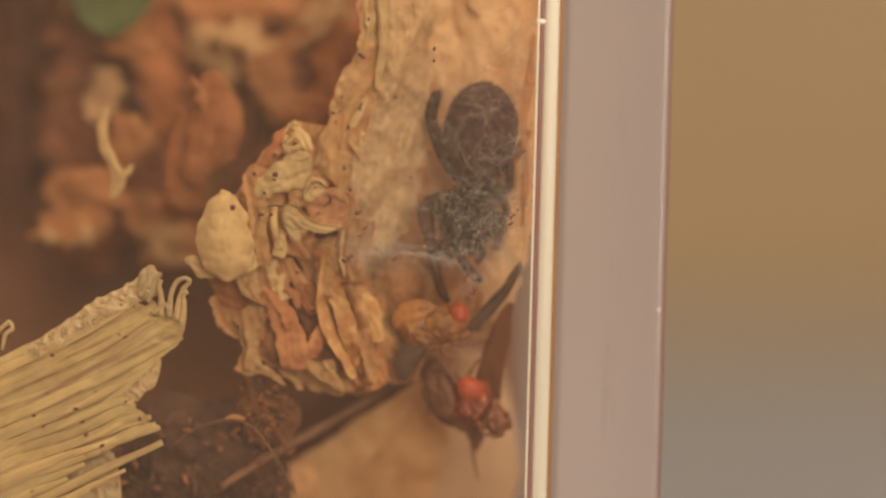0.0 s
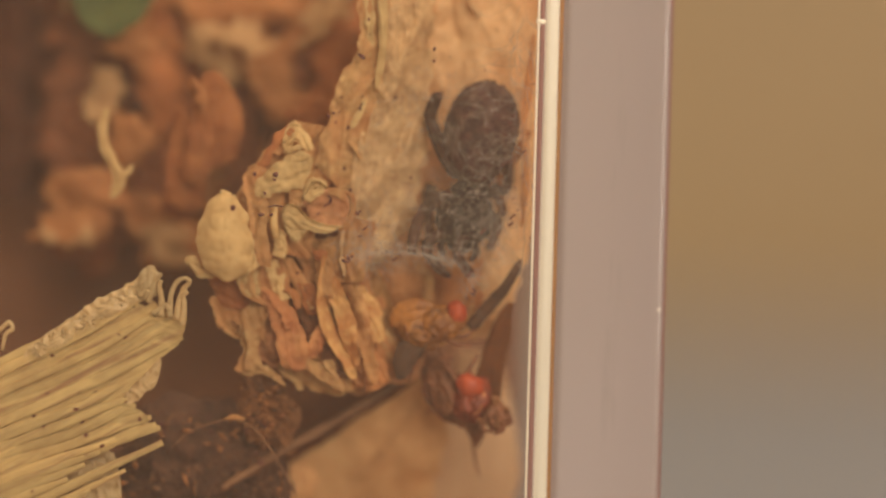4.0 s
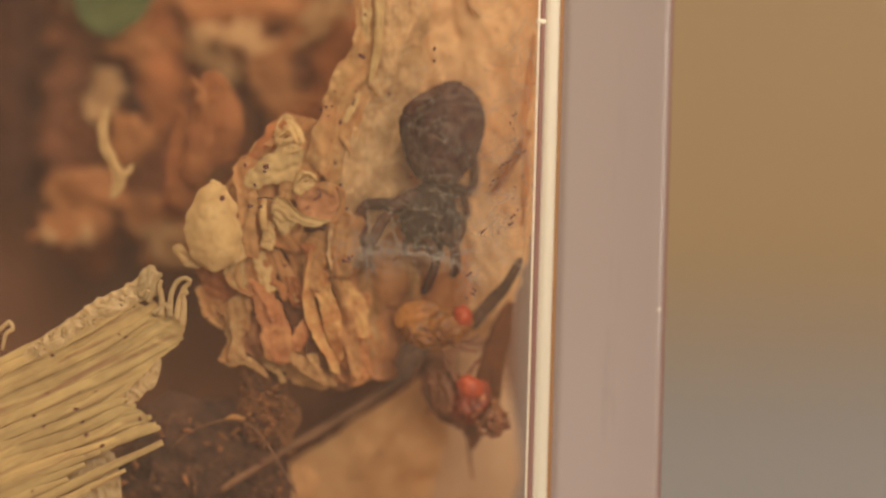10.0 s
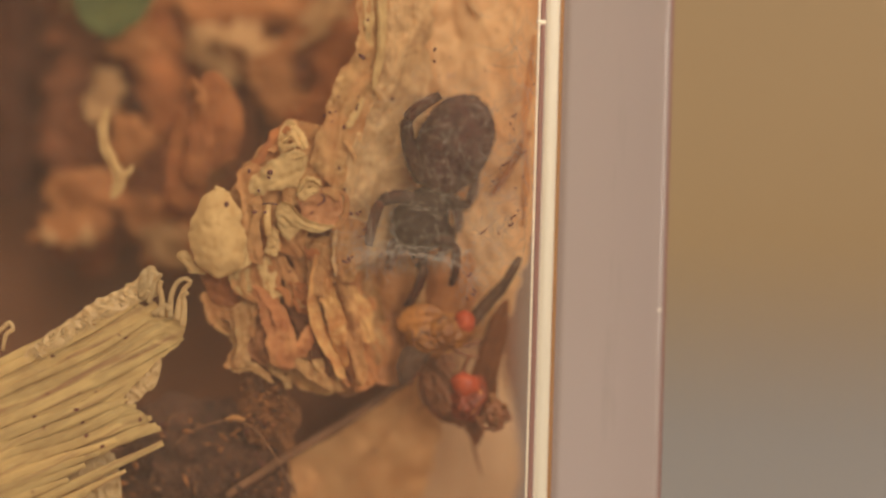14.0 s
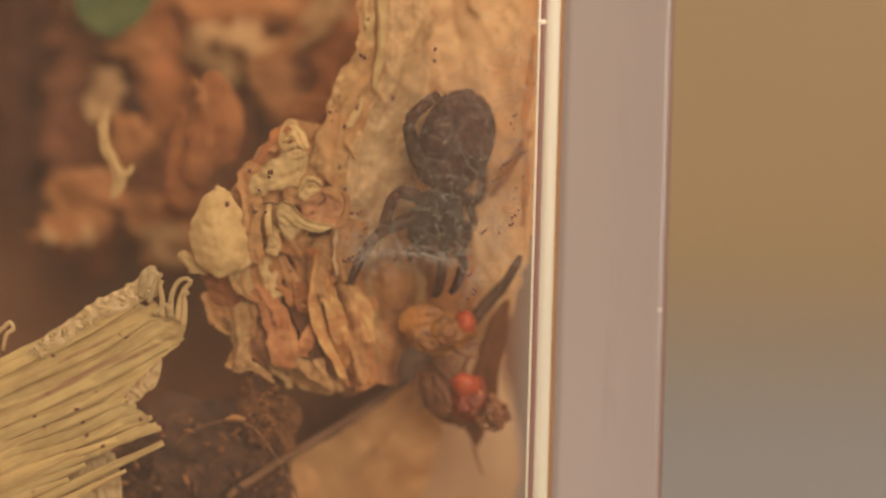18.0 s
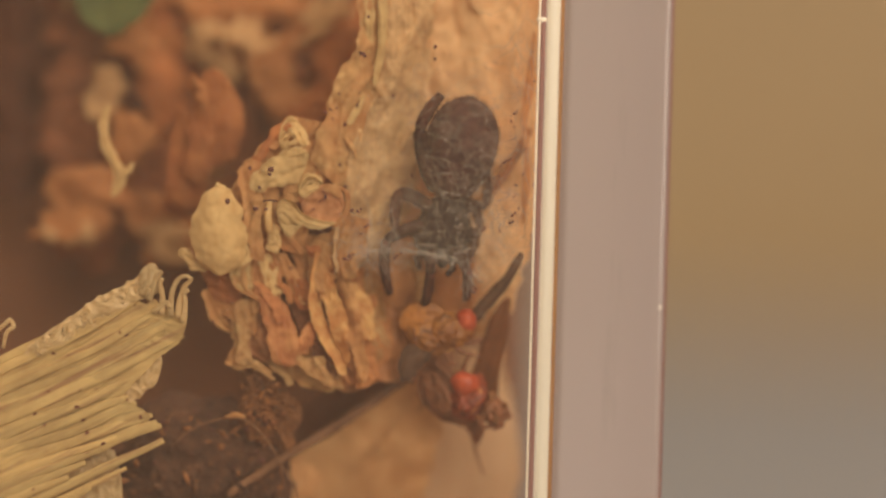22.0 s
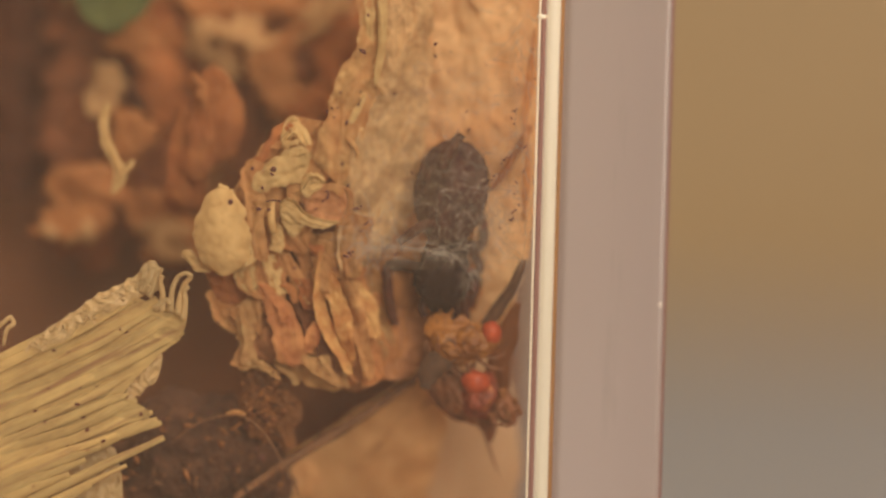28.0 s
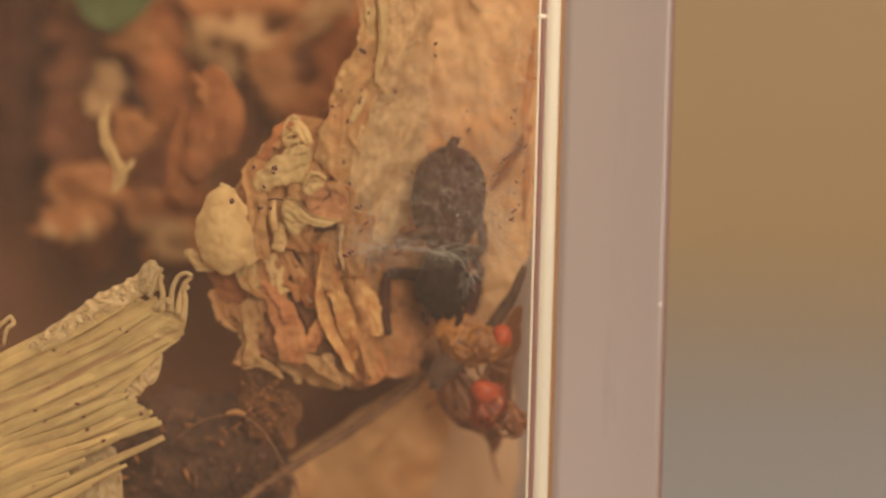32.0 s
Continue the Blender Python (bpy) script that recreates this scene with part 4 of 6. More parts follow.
    petal("petal", PALEHUSK, 1.8, [(500, 456), (510, 486), (526, 514), (538, 544)], [(516, 452), (534, 486), (548, 516), (556, 548)], "pale petal strip", bulge=0.3, pleat=3, wave=3)
    petal("petal", TANSOFT, 2.4, [(520, 420), (538, 466), (550, 510), (560, 556)], [(566, 420), (576, 466), (574, 516), (568, 562)], "dull tan petal", bulge=0.1, pleat=5, wave=5)
    petal("petal", SHADEBROWN, 2.8, [(500, 400), (520, 470), (530, 540), (550, 610)], [(600, 400), (596, 470), (590, 540), (590, 610)], "inner petal coloured dark for shade in the flower's hollow", pleat=4, wave=4)
    petal("petal", RUST, 1.9, [(552, 436), (560, 446), (576, 440)], [(554, 452), (566, 462), (582, 452)], bulge=0.3, pleat=2, wave=2)
    # lower left skirt
    petal("petal", RUST, 2.0, [(366, 486), (396, 494), (430, 506)], [(384, 530), (412, 540), (448, 534)], "orange-brown petal under the seed", bulge=0.1, pleat=4, wave=4)
    petal("petal", PALEHUSK, 1.6, [(384, 524), (386, 556), (396, 580), (416, 598)], [(440, 540), (434, 560), (428, 580), (428, 600)], "pale petal skirt", bulge=0.12, pleat=5, wave=5, ragged=4)
    petal("petal", PALEHUSK, 0.9, [(424, 548), (430, 590), (432, 620), (424, 644), (426, 660)], [(476, 528), (470, 560), (456, 600), (452, 638), (460, 656)], "crumpled cream petal skirt", bulge=0.16, pleat=5, pleats=16, wave=5, ragged=4, nu=40, nv=22)
    petal("petal", PALEHUSK, 1.2, [(426, 640), (452, 646), (480, 656), (508, 682)], [(428, 660), (452, 658), (474, 664), (500, 686)], bulge=0.3, pleat=2, wave=3)
    petal("petal", PALEHUSK, 1.4, [(452, 532), (458, 546), (470, 556)], [(470, 520), (478, 536), (482, 552)], bulge=0.3, pleat=2, wave=3)
    # salmon petals
    petal("petal", ROSY, 1.5, [(462, 572), (454, 600), (452, 630), (470, 648)], [(482, 568), (496, 600), (502, 632), (506, 654)], "dusky pink petal", bulge=0.3, pleat=3, wave=3)
    petal("petal", PALEHUSK, 1.2, [(490, 648), (510, 656), (526, 670), (538, 688)], [(496, 664), (512, 668), (522, 680), (532, 690)], bulge=0.3, pleat=2, wave=3)
    petal("petal", TANSOFT, 1.8, [(500, 612), (522, 650), (550, 682), (584, 700)], [(548, 640), (574, 656), (592, 676), (606, 700)], "tan petal under the salmon one", bulge=0.15, pleat=4, wave=4)
    petal("petal", TANSOFT, 1.7, [(586, 606), (592, 636), (588, 668), (592, 690)], [(606, 616), (614, 650), (616, 676), (622, 694)], bulge=0.3, pleat=3, wave=3)
    # long lower petals, each its own curl
    def frond(material, d, a, b, label="", deep=0.0, **k):
        count[0] += 1
        k = {"bulge": 0.1, "pleat": 6.0, "pleats": 16, "wave": 7.0, "crisp": 3.4, "ragged": 2.6, "blunt": 0.03, "warp": 5.0, "nu": 46, "nv": 24, "thick": 1.2, **k}
        part("petal", sheet("petal", [(u + 12, v + 4, d) for u, v in a], [(u + 12, v + 4, d + deep) for u, v in b], seed=700 + count[0], **k), material, ob, label)

    frond(SALMON, 1.62, [(450, 508), (460, 534), (470, 570), (476, 606), (490, 650)], [(456, 508), (496, 532), (518, 562), (530, 604), (528, 652)], "pointed salmon petal", deep=0.12, bulge=0.22)
    frond(SALMON, 1.5, [(449, 506), (462, 522), (478, 548), (490, 580)], [(454, 506), (478, 518), (498, 536), (506, 572)], "folded salmon ridge", deep=0.2, bulge=0.3)
    frond(PEACH, 1.7, [(484, 512), (502, 522), (514, 544)], [(502, 506), (516, 520), (518, 544)], deep=0.1)
    # This sheet and the fold under the rim paint shade between petals.
    frond(SHADEBROWN, 2.02, [(508, 532), (520, 560), (534, 592)], [(554, 530), (552, 560), (544, 594)], "dark sheet for the shaded hollow between the petals", bulge=-0.3, blunt=0.0)
    frond(RUST, 1.9, [(510, 500), (522, 524), (530, 550)], [(545, 496), (552, 524), (550, 552)], "orange-brown inner petal", deep=0.1)
    frond(SALMON, 1.72, [(548, 570), (532, 600), (524, 632)], [(562, 588), (556, 612), (544, 630)], "small pointed salmon petal", deep=0.15, bulge=0.25)
    frond(SHADEBROWN, 2.0, [(556, 600), (556, 630), (572, 668)], [(574, 612), (586, 636), (592, 668)], "dark sheet for the shaded fold under the rim", bulge=-0.2)
    frond(TANSOFT, 1.8, [(504, 640), (530, 652), (560, 668), (590, 690)], [(524, 628), (552, 640), (580, 656), (606, 684)], "tan petal lying across the bottom", deep=0.1)
    frond(PALEHUSK, 1.78, [(560, 636), (570, 656), (578, 672)], [(578, 632), (582, 652), (586, 672)])
    frond(OCHRE, 1.42, [(556, 446), (551, 500), (549, 545), (558, 580), (574, 612), (592, 640), (606, 666)], [(572, 450), (568, 500), (574, 545), (588, 588), (604, 620), (616, 646), (622, 668)], "ochre petal with a crisp pale rim", deep=0.5, bulge=-0.08, ragged=1.0, pleat=2.5, nu=60, warp=3.0)
    frond(OCHRE, 1.72, [(570, 490), (576, 540), (590, 588), (606, 630), (616, 648)], [(594, 486), (606, 536), (616, 580), (624, 618), (622, 644)], "creamy ochre petal", deep=-0.25, bulge=0.12)
    frond(TANSOFT, 1.9, [(594, 496), (606, 540), (618, 590), (632, 640), (640, 676)], [(622, 500), (636, 540), (646, 590), (656, 640), (652, 676)], "tan folded petal", deep=-0.3, bulge=0.1)
    frond(OCHRE, 1.8, [(612, 500), (626, 536), (640, 570), (650, 604)], [(640, 506), (656, 536), (668, 570), (670, 606)], "pale ochre petal", deep=0.3)
    frond(PEACH, 2.1, [(606, 640), (626, 660), (640, 690)], [(640, 610), (666, 632), (680, 672)], "soft peach petal at the foot", deep=0.3)
    frond(TANSOFT, 2.0, [(556, 420), (553, 450), (556, 480)], [(582, 410), (584, 450), (590, 486)], "tan petal base", deep=-0.2)
    frond(PEACH, 3.5, [(676, 450), (648, 470), (640, 505), (652, 548)], [(690, 450), (730, 466), (742, 505), (726, 548)], "rounded peach petal in a dome", bulge=0.75, wave=3, pleat=3, pleats=30, nv=30)
    frond(PALEHUSK, 3.4, [(716, 462), (734, 490), (742, 530)], [(730, 458), (754, 488), (756, 530)], "pale curled petal edge", bulge=0.3)
    # the soft petals beside them
    petal("petal", TANSOFT, 1.7, [(572, 430), (563, 460), (564, 500), (568, 524)], [(594, 440), (590, 470), (594, 506), (602, 534)], "orange-tan petal base", bulge=0.3, pleat=3, wave=3)
    petal("petal", PEACH, 2.0, [(636, 480), (650, 550), (656, 610), (650, 676)], [(690, 480), (712, 550), (716, 612), (700, 680)], "soft peach petal", bulge=0.2, pleat=4, wave=4, deep=0.8)
    petal("petal", ROSY, 2.9, [(680, 470), (700, 540), (704, 610), (690, 680)], [(740, 470), (756, 540), (752, 610), (730, 676)], "soft dull petal beside the flower", pleat=4, wave=4, deep=0.8)
    petal("petal", ROSY, 3.5, [(584, 650), (612, 670), (634, 688), (650, 696)], [(640, 640), (668, 646), (690, 656), (708, 668)], "dull rosy petal below", bulge=0.15, pleat=4, wave=4)
    petal("petal", PALEHUSK, 2.6, [(668, 588), (684, 600), (696, 620)], [(682, 584), (696, 596), (704, 618)], bulge=0.4, pleat=1, wave=2)
    # rounded petals under the web, out of focus
    petal("petal", PEACH, 3.8, [(694, 452), (662, 490), (646, 540), (652, 600)], [(744, 450), (752, 500), (744, 560), (722, 604)], "rounded dull salmon petal", bulge=1.1, pleat=4, wave=4, nv=20)
    petal("petal", PEACH, 4.2, [(740, 446), (746, 490), (748, 530), (756, 566)], [(836, 452), (832, 492), (818, 540), (800, 570)], "rounded brownish petal", bulge=1.1, pleat=4, wave=4)
    petal("petal", PEACH, 4.6, [(832, 440), (836, 480), (840, 520), (842, 560)], [(866, 440), (864, 480), (856, 520), (850, 550)], "pale petal strip behind the twig", bulge=0.3, pleat=3, wave=3)
    # the soft inner layers seen in the gaps
    petal("petal", TANSOFT, 2.6, [(450, 420), (440, 490), (456, 560), (490, 630), (560, 690)], [(600, 420), (640, 490), (660, 560), (664, 630), (640, 690)], "soft tan inner petals", pleat=9, pleats=24, wave=7, nu=44, nv=36, blunt=0.1)
    petal("petal", SALMON, 2.3, [(500, 540), (520, 590), (548, 640), (580, 690)], [(590, 540), (600, 590), (620, 640), (640, 690)], pleat=8, pleats=18, wave=6, nu=34, nv=26)
    rng = random.Random(17)
    for i in range(9):
        u, v = rng.uniform(440, 560), rng.uniform(425, 680)
        if u + v < 930 or u - v > 150:
            continue
        lean = 1.57 + (520 - u) * 0.002 + rng.gauss(-0.25, 0.3)
        n, w, d = rng.uniform(16, 46), rng.uniform(2, 5), rng.uniform(1.2, 1.8)
        du, dv, pu, pv = math.cos(lean) * n, math.sin(lean) * n, -math.sin(lean) * w, math.cos(lean) * w
        bu, bv = rng.uniform(-7, 7), rng.uniform(-4, 4)
        petal("petal", rng.choice((TANSOFT, TANSOFT, PALEHUSK, OCHRE)), d, [(u - du - pu * 0.3, v - dv - pv * 0.3), (u - pu + bu, v - pv + bv), (u + du - pu * 0.2, v + dv - pv * 0.2)],
              [(u - du + pu * 0.3, v - dv + pv * 0.3), (u + pu + bu, v + pv + bv), (u + du + pu * 0.2, v + dv + pv * 0.2)], bulge=rng.uniform(-0.4, 0.5), deep=rng.uniform(-0.3, 0.3), pleat=2, wave=3, nu=20, nv=10)
    for i in range(10):
        u, v = rng.uniform(470, 600), rng.uniform(265, 420)
        lean = rng.uniform(0, 3.14)
        n, w, d = rng.uniform(8, 24), rng.uniform(2, 7), rng.uniform(1.25, 1.9)
        du, dv, pu, pv = math.cos(lean) * n, math.sin(lean) * n, -math.sin(lean) * w, math.cos(lean) * w
        petal("petal", rng.choice((TANSOFT, PALEHUSK, PALEHUSK, CREAM)), d, [(u - du - pu * 0.3, v - dv - pv * 0.3), (u - pu, v - pv), (u + du - pu * 0.2, v + dv - pv * 0.2)],
              [(u - du + pu * 0.3, v - dv + pv * 0.3), (u + pu, v + pv), (u + du + pu * 0.2, v + dv + pv * 0.2)], bulge=rng.uniform(-0.4, 0.5), deep=rng.uniform(-0.3, 0.3), pleat=2, wave=3, nu=16, nv=10)
    for i, (u, v, r) in enumerate(((488, 309, 5), (485, 318, 3), (468, 342, 3), (450, 308, 3.5), (644, 100, 6), (650, 36, 5), (656, 62, 4), (590, 200, 2.5), (582, 206, 2), (616, 226, 4), (594, 216, 2), (604, 172, 1.8), (570, 260, 1.8), (632, 378, 3.5),
                                   (620, 336, 3), (580, 205, 3), (600, 198, 2), (480, 380, 3), (462, 380, 4))):
        part("speck", blob("speck", u, v, (0.72 if u < 560 and v > 250 else 1.5) + (0.35 if u < 462 else 0), r * 1.2, r * 0.9, r * 0.5, 30 * i, 0.5, i, 2), FRASS, ob, "purplish-brown speck")
    return ob


HEAD = flower_head()


# ================= backing bark, lower leaves, soil clod =================
def backing():
    ob = thing("bark_backing", "pale tan bark sheet streaked with silk behind the web", "bark", at(820, 250, 5))
    part("sheet", sheet("sheet", [(662, -90, 3.7), (668, 80, 3.8), (672, 250, 3.9), (666, 400, 4.2), (694, 500, 4.6), (732, 600, 5.2)], [(962, -90, 3.7), (956, 80, 3.8), (952, 250, 3.9), (946, 400, 4.2), (918, 500, 4.6), (892, 600, 5.2)],
                        bulge=0.0, pleat=7, pleats=30, wave=9, crisp=6, ragged=5, thick=3, seed=51, nu=90, nv=60, blunt=0.0), HUSK, ob)
    for i, (pts, w) in enumerate((([(752, -20), (756, 10), (758, 40)], 9), ([(830, -20), (838, 8), (850, 30)], 9))):
        part("sliver", leafy("sliver", [(*p, 3.3, w * (1, 1, 0.4)[k]) for k, p in enumerate(pts)], wrinkle=3, seed=60 + i, nu=14, nv=7), HUSK, ob)
    st = thing("brown_stalk", "thin brown stalk behind the web", "stalk", at(905, 280, 3))
    part("stem", tube("stem", [(936, 232, 3.0, 5), (915, 270, 3.2, 8), (888, 318, 3.4, 7), (868, 345, 3.6, 4)], 10, 18, 0.8, 0.4), RUST, st)
    st = thing("bark_strip", "brown strip of bark along the inner wall", "bark", at(930, 240, 1.0))
    part("strip", leafy("strip", [(944, 60, 2.6, 2), (938, 130, 2.5, 6), (930, 200, 2.4, 8), (928, 270, 2.5, 5), (930, 340, 2.6, 7), (924, 400, 2.8, 2)], wrinkle=3, ragged=0.5, seed=66), TAN, st)


backing()


SAND_PIVOT = (690, 800, 4.0)


def low_leaves():
    sandy = thing("sandy_leaf", "large sandy dead leaf on the soil", "dried leaf", at(*SAND_PIVOT))
    part("blade", sheet("blade", [(736, 668, 5.0), (704, 698, 5.1), (640, 738, 5.4), (560, 792, 6.0), (480, 850, 6.8), (400, 920, 7.6)], [(744, 668, 5.0), (774, 712, 5.2), (792, 762, 5.4), (780, 820, 5.8), (764, 866, 6.4), (756, 930, 7.2)],
                        bulge=0.12, pleat=7, pleats=60, wave=8, ragged=4, thick=4, seed=71, nu=44, nv=30, blunt=0.08), SAND, sandy)
    part("midrib", tube("midrib", [(740, 672, 4.8, 2), (740, 705, 4.7, 3), (716, 750, 5.0, 3), (670, 806, 5.6, 4), (622, 858, 6.3, 4), (578, 925, 7.1, 5)], 8, 20, 0.6, 0.2), SAND, sandy)
    for u, v, r in ((757, 729, 4), (750, 738, 2.5), (766, 725, 2.5), (676, 806, 2.5), (740, 716, 2)):
        part("speck", blob("speck", u, v, 4.7, r, r, r, 0, 0.4, u, 2), FRASS, sandy, "dark speck")
    ob = thing("pale_leaf", "pale greyish-tan dead leaf behind the flies", "dried leaf", at(850, 800, 6))
    part("blade", leafy("blade", [(770, 980, 9.2, 140), (806, 860, 9.2, 116), (846, 730, 9.2, 66), (850, 620, 9.2, 40)], wrinkle=6, curl=0.1, seed=72, nu=30, nv=16), PALE, ob)
    ob = thing("brown_leaf", "dark brown dead leaf in shade", "dried leaf", at(640, 720, 5))
    part("blade", sheet("blade", [(470, 800, 8.4), (540, 720, 8.4), (640, 650, 8.6), (760, 600, 8.8)], [(500, 880, 9.4), (600, 810, 9.2), (700, 740, 9.2), (800, 690, 9.2)], pleat=8, wave=8, seed=73), SHADEBROWN, ob)
    ob = thing("pale_scrap", "small pale scrap of dead leaf", "dried leaf", at(530, 840, 4))
    part("blade", sheet("blade", [(488, 834, 6.0), (500, 856, 6.2), (496, 900, 6.4)], [(548, 812, 6.4), (560, 850, 6.4), (548, 900, 6.6)], bulge=0.05, pleat=4, wave=5, seed=79, warp=6), SAND, ob)
    ob = thing("brown_leaf", "dull brown dead leaf curled under the web", "dried leaf", at(690, 580, 4.4))
    part("blade", leafy("blade", [(640, 450, 5.0, 14), (668, 505, 4.6, 48), (684, 560, 4.6, 54), (682, 612, 4.8, 42), (672, 655, 5.2, 12)], wrinkle=10, curl=-0.3, crumple=60, ragged=0.2, seed=74), AMBER, ob)
    return sandy


SANDY = low_leaves()

STEM_PIVOT = (610, 760, 3.2)


def stem():
    ob = thing("dry_stem", "thin brown dry stem across the leaf", "stem", at(*STEM_PIVOT))
    part("stalk", tube("stalk", [(400, 885, 2.3, 7), (500, 818, 3.0, 8.5), (610, 750, 4.1, 8.5), (690, 696, 4.5, 8), (738, 660, 4.7, 5)], 10, 30, 0.9, 0.5), STALKY, ob)
    return ob


STEM = stem()


def clod():
    ob = thing("soil_clod", "dark crumbly soil clod with rootlets", "soil clod", at(380, 820, 4))
    part("lump", blob("lump", 356, 832, 4.6, 158, 120, 96, 10, 0.2, 5, 6), SOIL, ob)
    part("lump", blob("lump", 472, 722, 3.2, 48, 72, 44, -20, 0.35, 6, 6), CRUMB, ob)
    part("rootlet", tube("rootlet", [(300, 795, 2.4, 1.1), (335, 765, 2.1, 1.4), (375, 748, 2.0, 1.6), (420, 744, 1.9, 1.7), (455, 764, 1.7, 1.6), (480, 797, 1.5, 1.5), (500, 832, 1.5, 1.2), (522, 872, 1.5, 1.1)], 8, 36), STALKY, ob, "arched tan rootlet")
    part("rootlet", tube("rootlet", [(505, 835, 2.0, 0.9), (518, 855, 1.9, 1.0), (526, 885, 1.9, 0.9)], 6, 14), STALKY, ob)
    part("rootlet", tube("rootlet", [(398, 742, 2.0, 3), (415, 738, 1.9, 5), (432, 742, 2.0, 3)], 8, 10), OCHRE, ob)
    rng = random.Random(11)
    for i in range(26):
        u, v, a = rng.uniform(215, 500), rng.uniform(725, 875), rng.uniform(0, 3.14)
        n, w = rng.uniform(5, 16), rng.uniform(2, 5)
        part("scrap", leafy("scrap", [(u - n * math.cos(a), v - n * math.sin(a), 2.4, w * 0.3), (u, v, 2.2, w), (u + n * math.cos(a), v + n * math.sin(a), 2.4, w * 0.3)], wrinkle=2, crumple=12, seed=i, nu=8, nv=5, thick=1.5),
             rng.choice((CRUMB, STALKY, SOIL)), ob, "pale plant scrap")
    for i in range(380):
        if i < 150:
            u, v, d = rng.gauss(474, 24), rng.gauss(722, 40), rng.uniform(1.7, 2.5)
        else:
            u, v, d = rng.uniform(220, 500), rng.uniform(720, 880), rng.uniform(2.2, 3.0)
        r = rng.uniform(1.4, 4.2)
        part("crumb", blob("crumb", u, v, d, r * rng.uniform(0.9, 1.7), r * rng.uniform(0.5, 0.9), r * 0.8, rng.uniform(0, 180), 0.9, i, 2), rng.choice((CRUMB, CRUMB, CRUMB, CRUMB, SOIL, SOIL, SOIL, RUSSET) if i < 150 else (CRUMB, CRUMB, SOIL, SOIL, SOIL, FRASS)), ob)


clod()

# ================= flies (move) =================
FLY_PIVOT = (775, 585, 2.0)
RED_PIVOT = (850, 730, 2.2)


def fruit_flies():
    f = thing("fruit_fly", "dead ochre fruit fly with a red eye", "fly", at(*FLY_PIVOT), "fruit flies")
    part("abdomen", blob("abdomen", 744, 588, 2.1, 46, 33, 28, 18, 0.17, 2, 5), FLYBODY, f, "translucent ochre abdomen")
    for i, (du, r) in enumerate(((-24, 24), (4, 30))):
        part("band", tube("band", [(744 + du - 5, 588 - r * 0.9, 2.0 + 0.1, 2), (744 + du - 2, 586 - r * 0.5, 1.66, 2), (744 + du + 2, 588, 1.56, 2.2), (744 + du + 5, 590 + r * 0.55, 1.66, 2), (744 + du + 6, 590 + r * 0.95, 2.0, 2)], 8, 18, 0.5, 0.3, i), FLYDARK, f, "dark abdomen band")
    part("belly", tube("belly", [(716, 604, 2.0, 2), (744, 612, 1.9, 3), (776, 612, 1.9, 3), (800, 602, 2.0, 2)], 8, 18, 0.6, 0.3, 9), OCHRE, f, "pale yellowish belly line")
    part("thorax", blob("thorax", 780, 575, 2.0, 40, 34, 28, -10, 0.18, 3, 5), FLYBODY, f)
    part("head", blob("head", 808, 566, 2.0, 22, 26, 22, 10, 0.14, 4, 4), FLYBODY, f)
    part("eye", blob("eye", 811, 553, 1.75, 18, 21, 16, -20, 0.08, 5, 3), FLYEYE, f, "bright red compound eye")
    part("wing", leafy("wing", [(780, 560, 1.9, 6), (745, 548, 1.8, 20), (712, 560, 1.8, 22), (700, 580, 1.9, 8)], wrinkle=3, seed=5, thick=1), FLYBODY, f)
    for i, pts in enumerate(([(760, 604), (735, 624), (708, 634)], [(775, 604), (784, 628), (806, 634)], [(790, 600), (814, 612), (842, 614)],
                             [(735, 610), (718, 636), (714, 668)], [(752, 612), (736, 646), (724, 676)], [(800, 594), (822, 596), (842, 584)])):
        part("leg", tube("leg", [(*p, 1.9 + 0.1 * k, (4, 3, 2)[k]) for k, p in enumerate(pts)], 8, 12), FLYDARK, f)
    part("wing", leafy("wing", [(752, 604, 1.7, 10), (732, 618, 1.75, 22), (716, 640, 1.8, 22), (712, 672, 1.9, 8)], wrinkle=4, seed=6, thick=2), TWIG, f, "dark folded wing")

    g = thing("fruit_fly", "dead red-brown fruit fly curled by the wall", "fly", at(*RED_PIVOT), "fruit flies")
    part("abdomen", blob("abdomen", 836, 714, 2.1, 34, 42, 30, 20, 0.16, 7, 5), FLYRED, g, "swollen red-brown abdomen")
    part("eye", blob("eye", 832, 688, 1.7, 27, 21, 18, 20, 0.1, 8, 3), FLYEYE, g, "bright red compound eye")
    part("eye", blob("eye", 852, 716, 1.85, 16, 22, 14, 30, 0.16, 9, 3), FLYRED, g)
    part("thorax", blob("thorax", 800, 706, 2.6, 34, 58, 32, -34, 0.22, 10, 5), FLYDARK, g)
    # Pale strand that paints the belly's highlight.
    part("streak", tube("streak", [(846, 690, 1.75, 3), (856, 706, 1.68, 4.5), (850, 726, 1.62, 4), (836, 742, 1.7, 3)], 8, 16, 0.6, 0.3, 4), SALMON, g, "salmon streak painted as a highlight on the belly")
    # Dark brown strip that narrows downwards below the abdomen.
    part("wing", sheet("wing", [(818, 750, 3.2), (828, 774, 3.4), (838, 798, 3.6)], [(868, 754, 3.3), (856, 778, 3.4), (846, 800, 3.6)], pleat=3, wave=3, seed=83, thick=1.2), FLYDARK, g, "brown pointed strip hanging below the fly")
    part("leg", tube("leg", [(832, 772, 3.5, 2), (838, 812, 3.7, 2.6), (846, 852, 3.9, 1.2)], 8, 14, 1, 0.3, 12), FLYDARK, g)
    part("head", blob("head", 878, 744, 2.0, 24, 24, 20, 0, 0.4, 11, 4), FLYDARK, g, "dark brown shrivelled head")
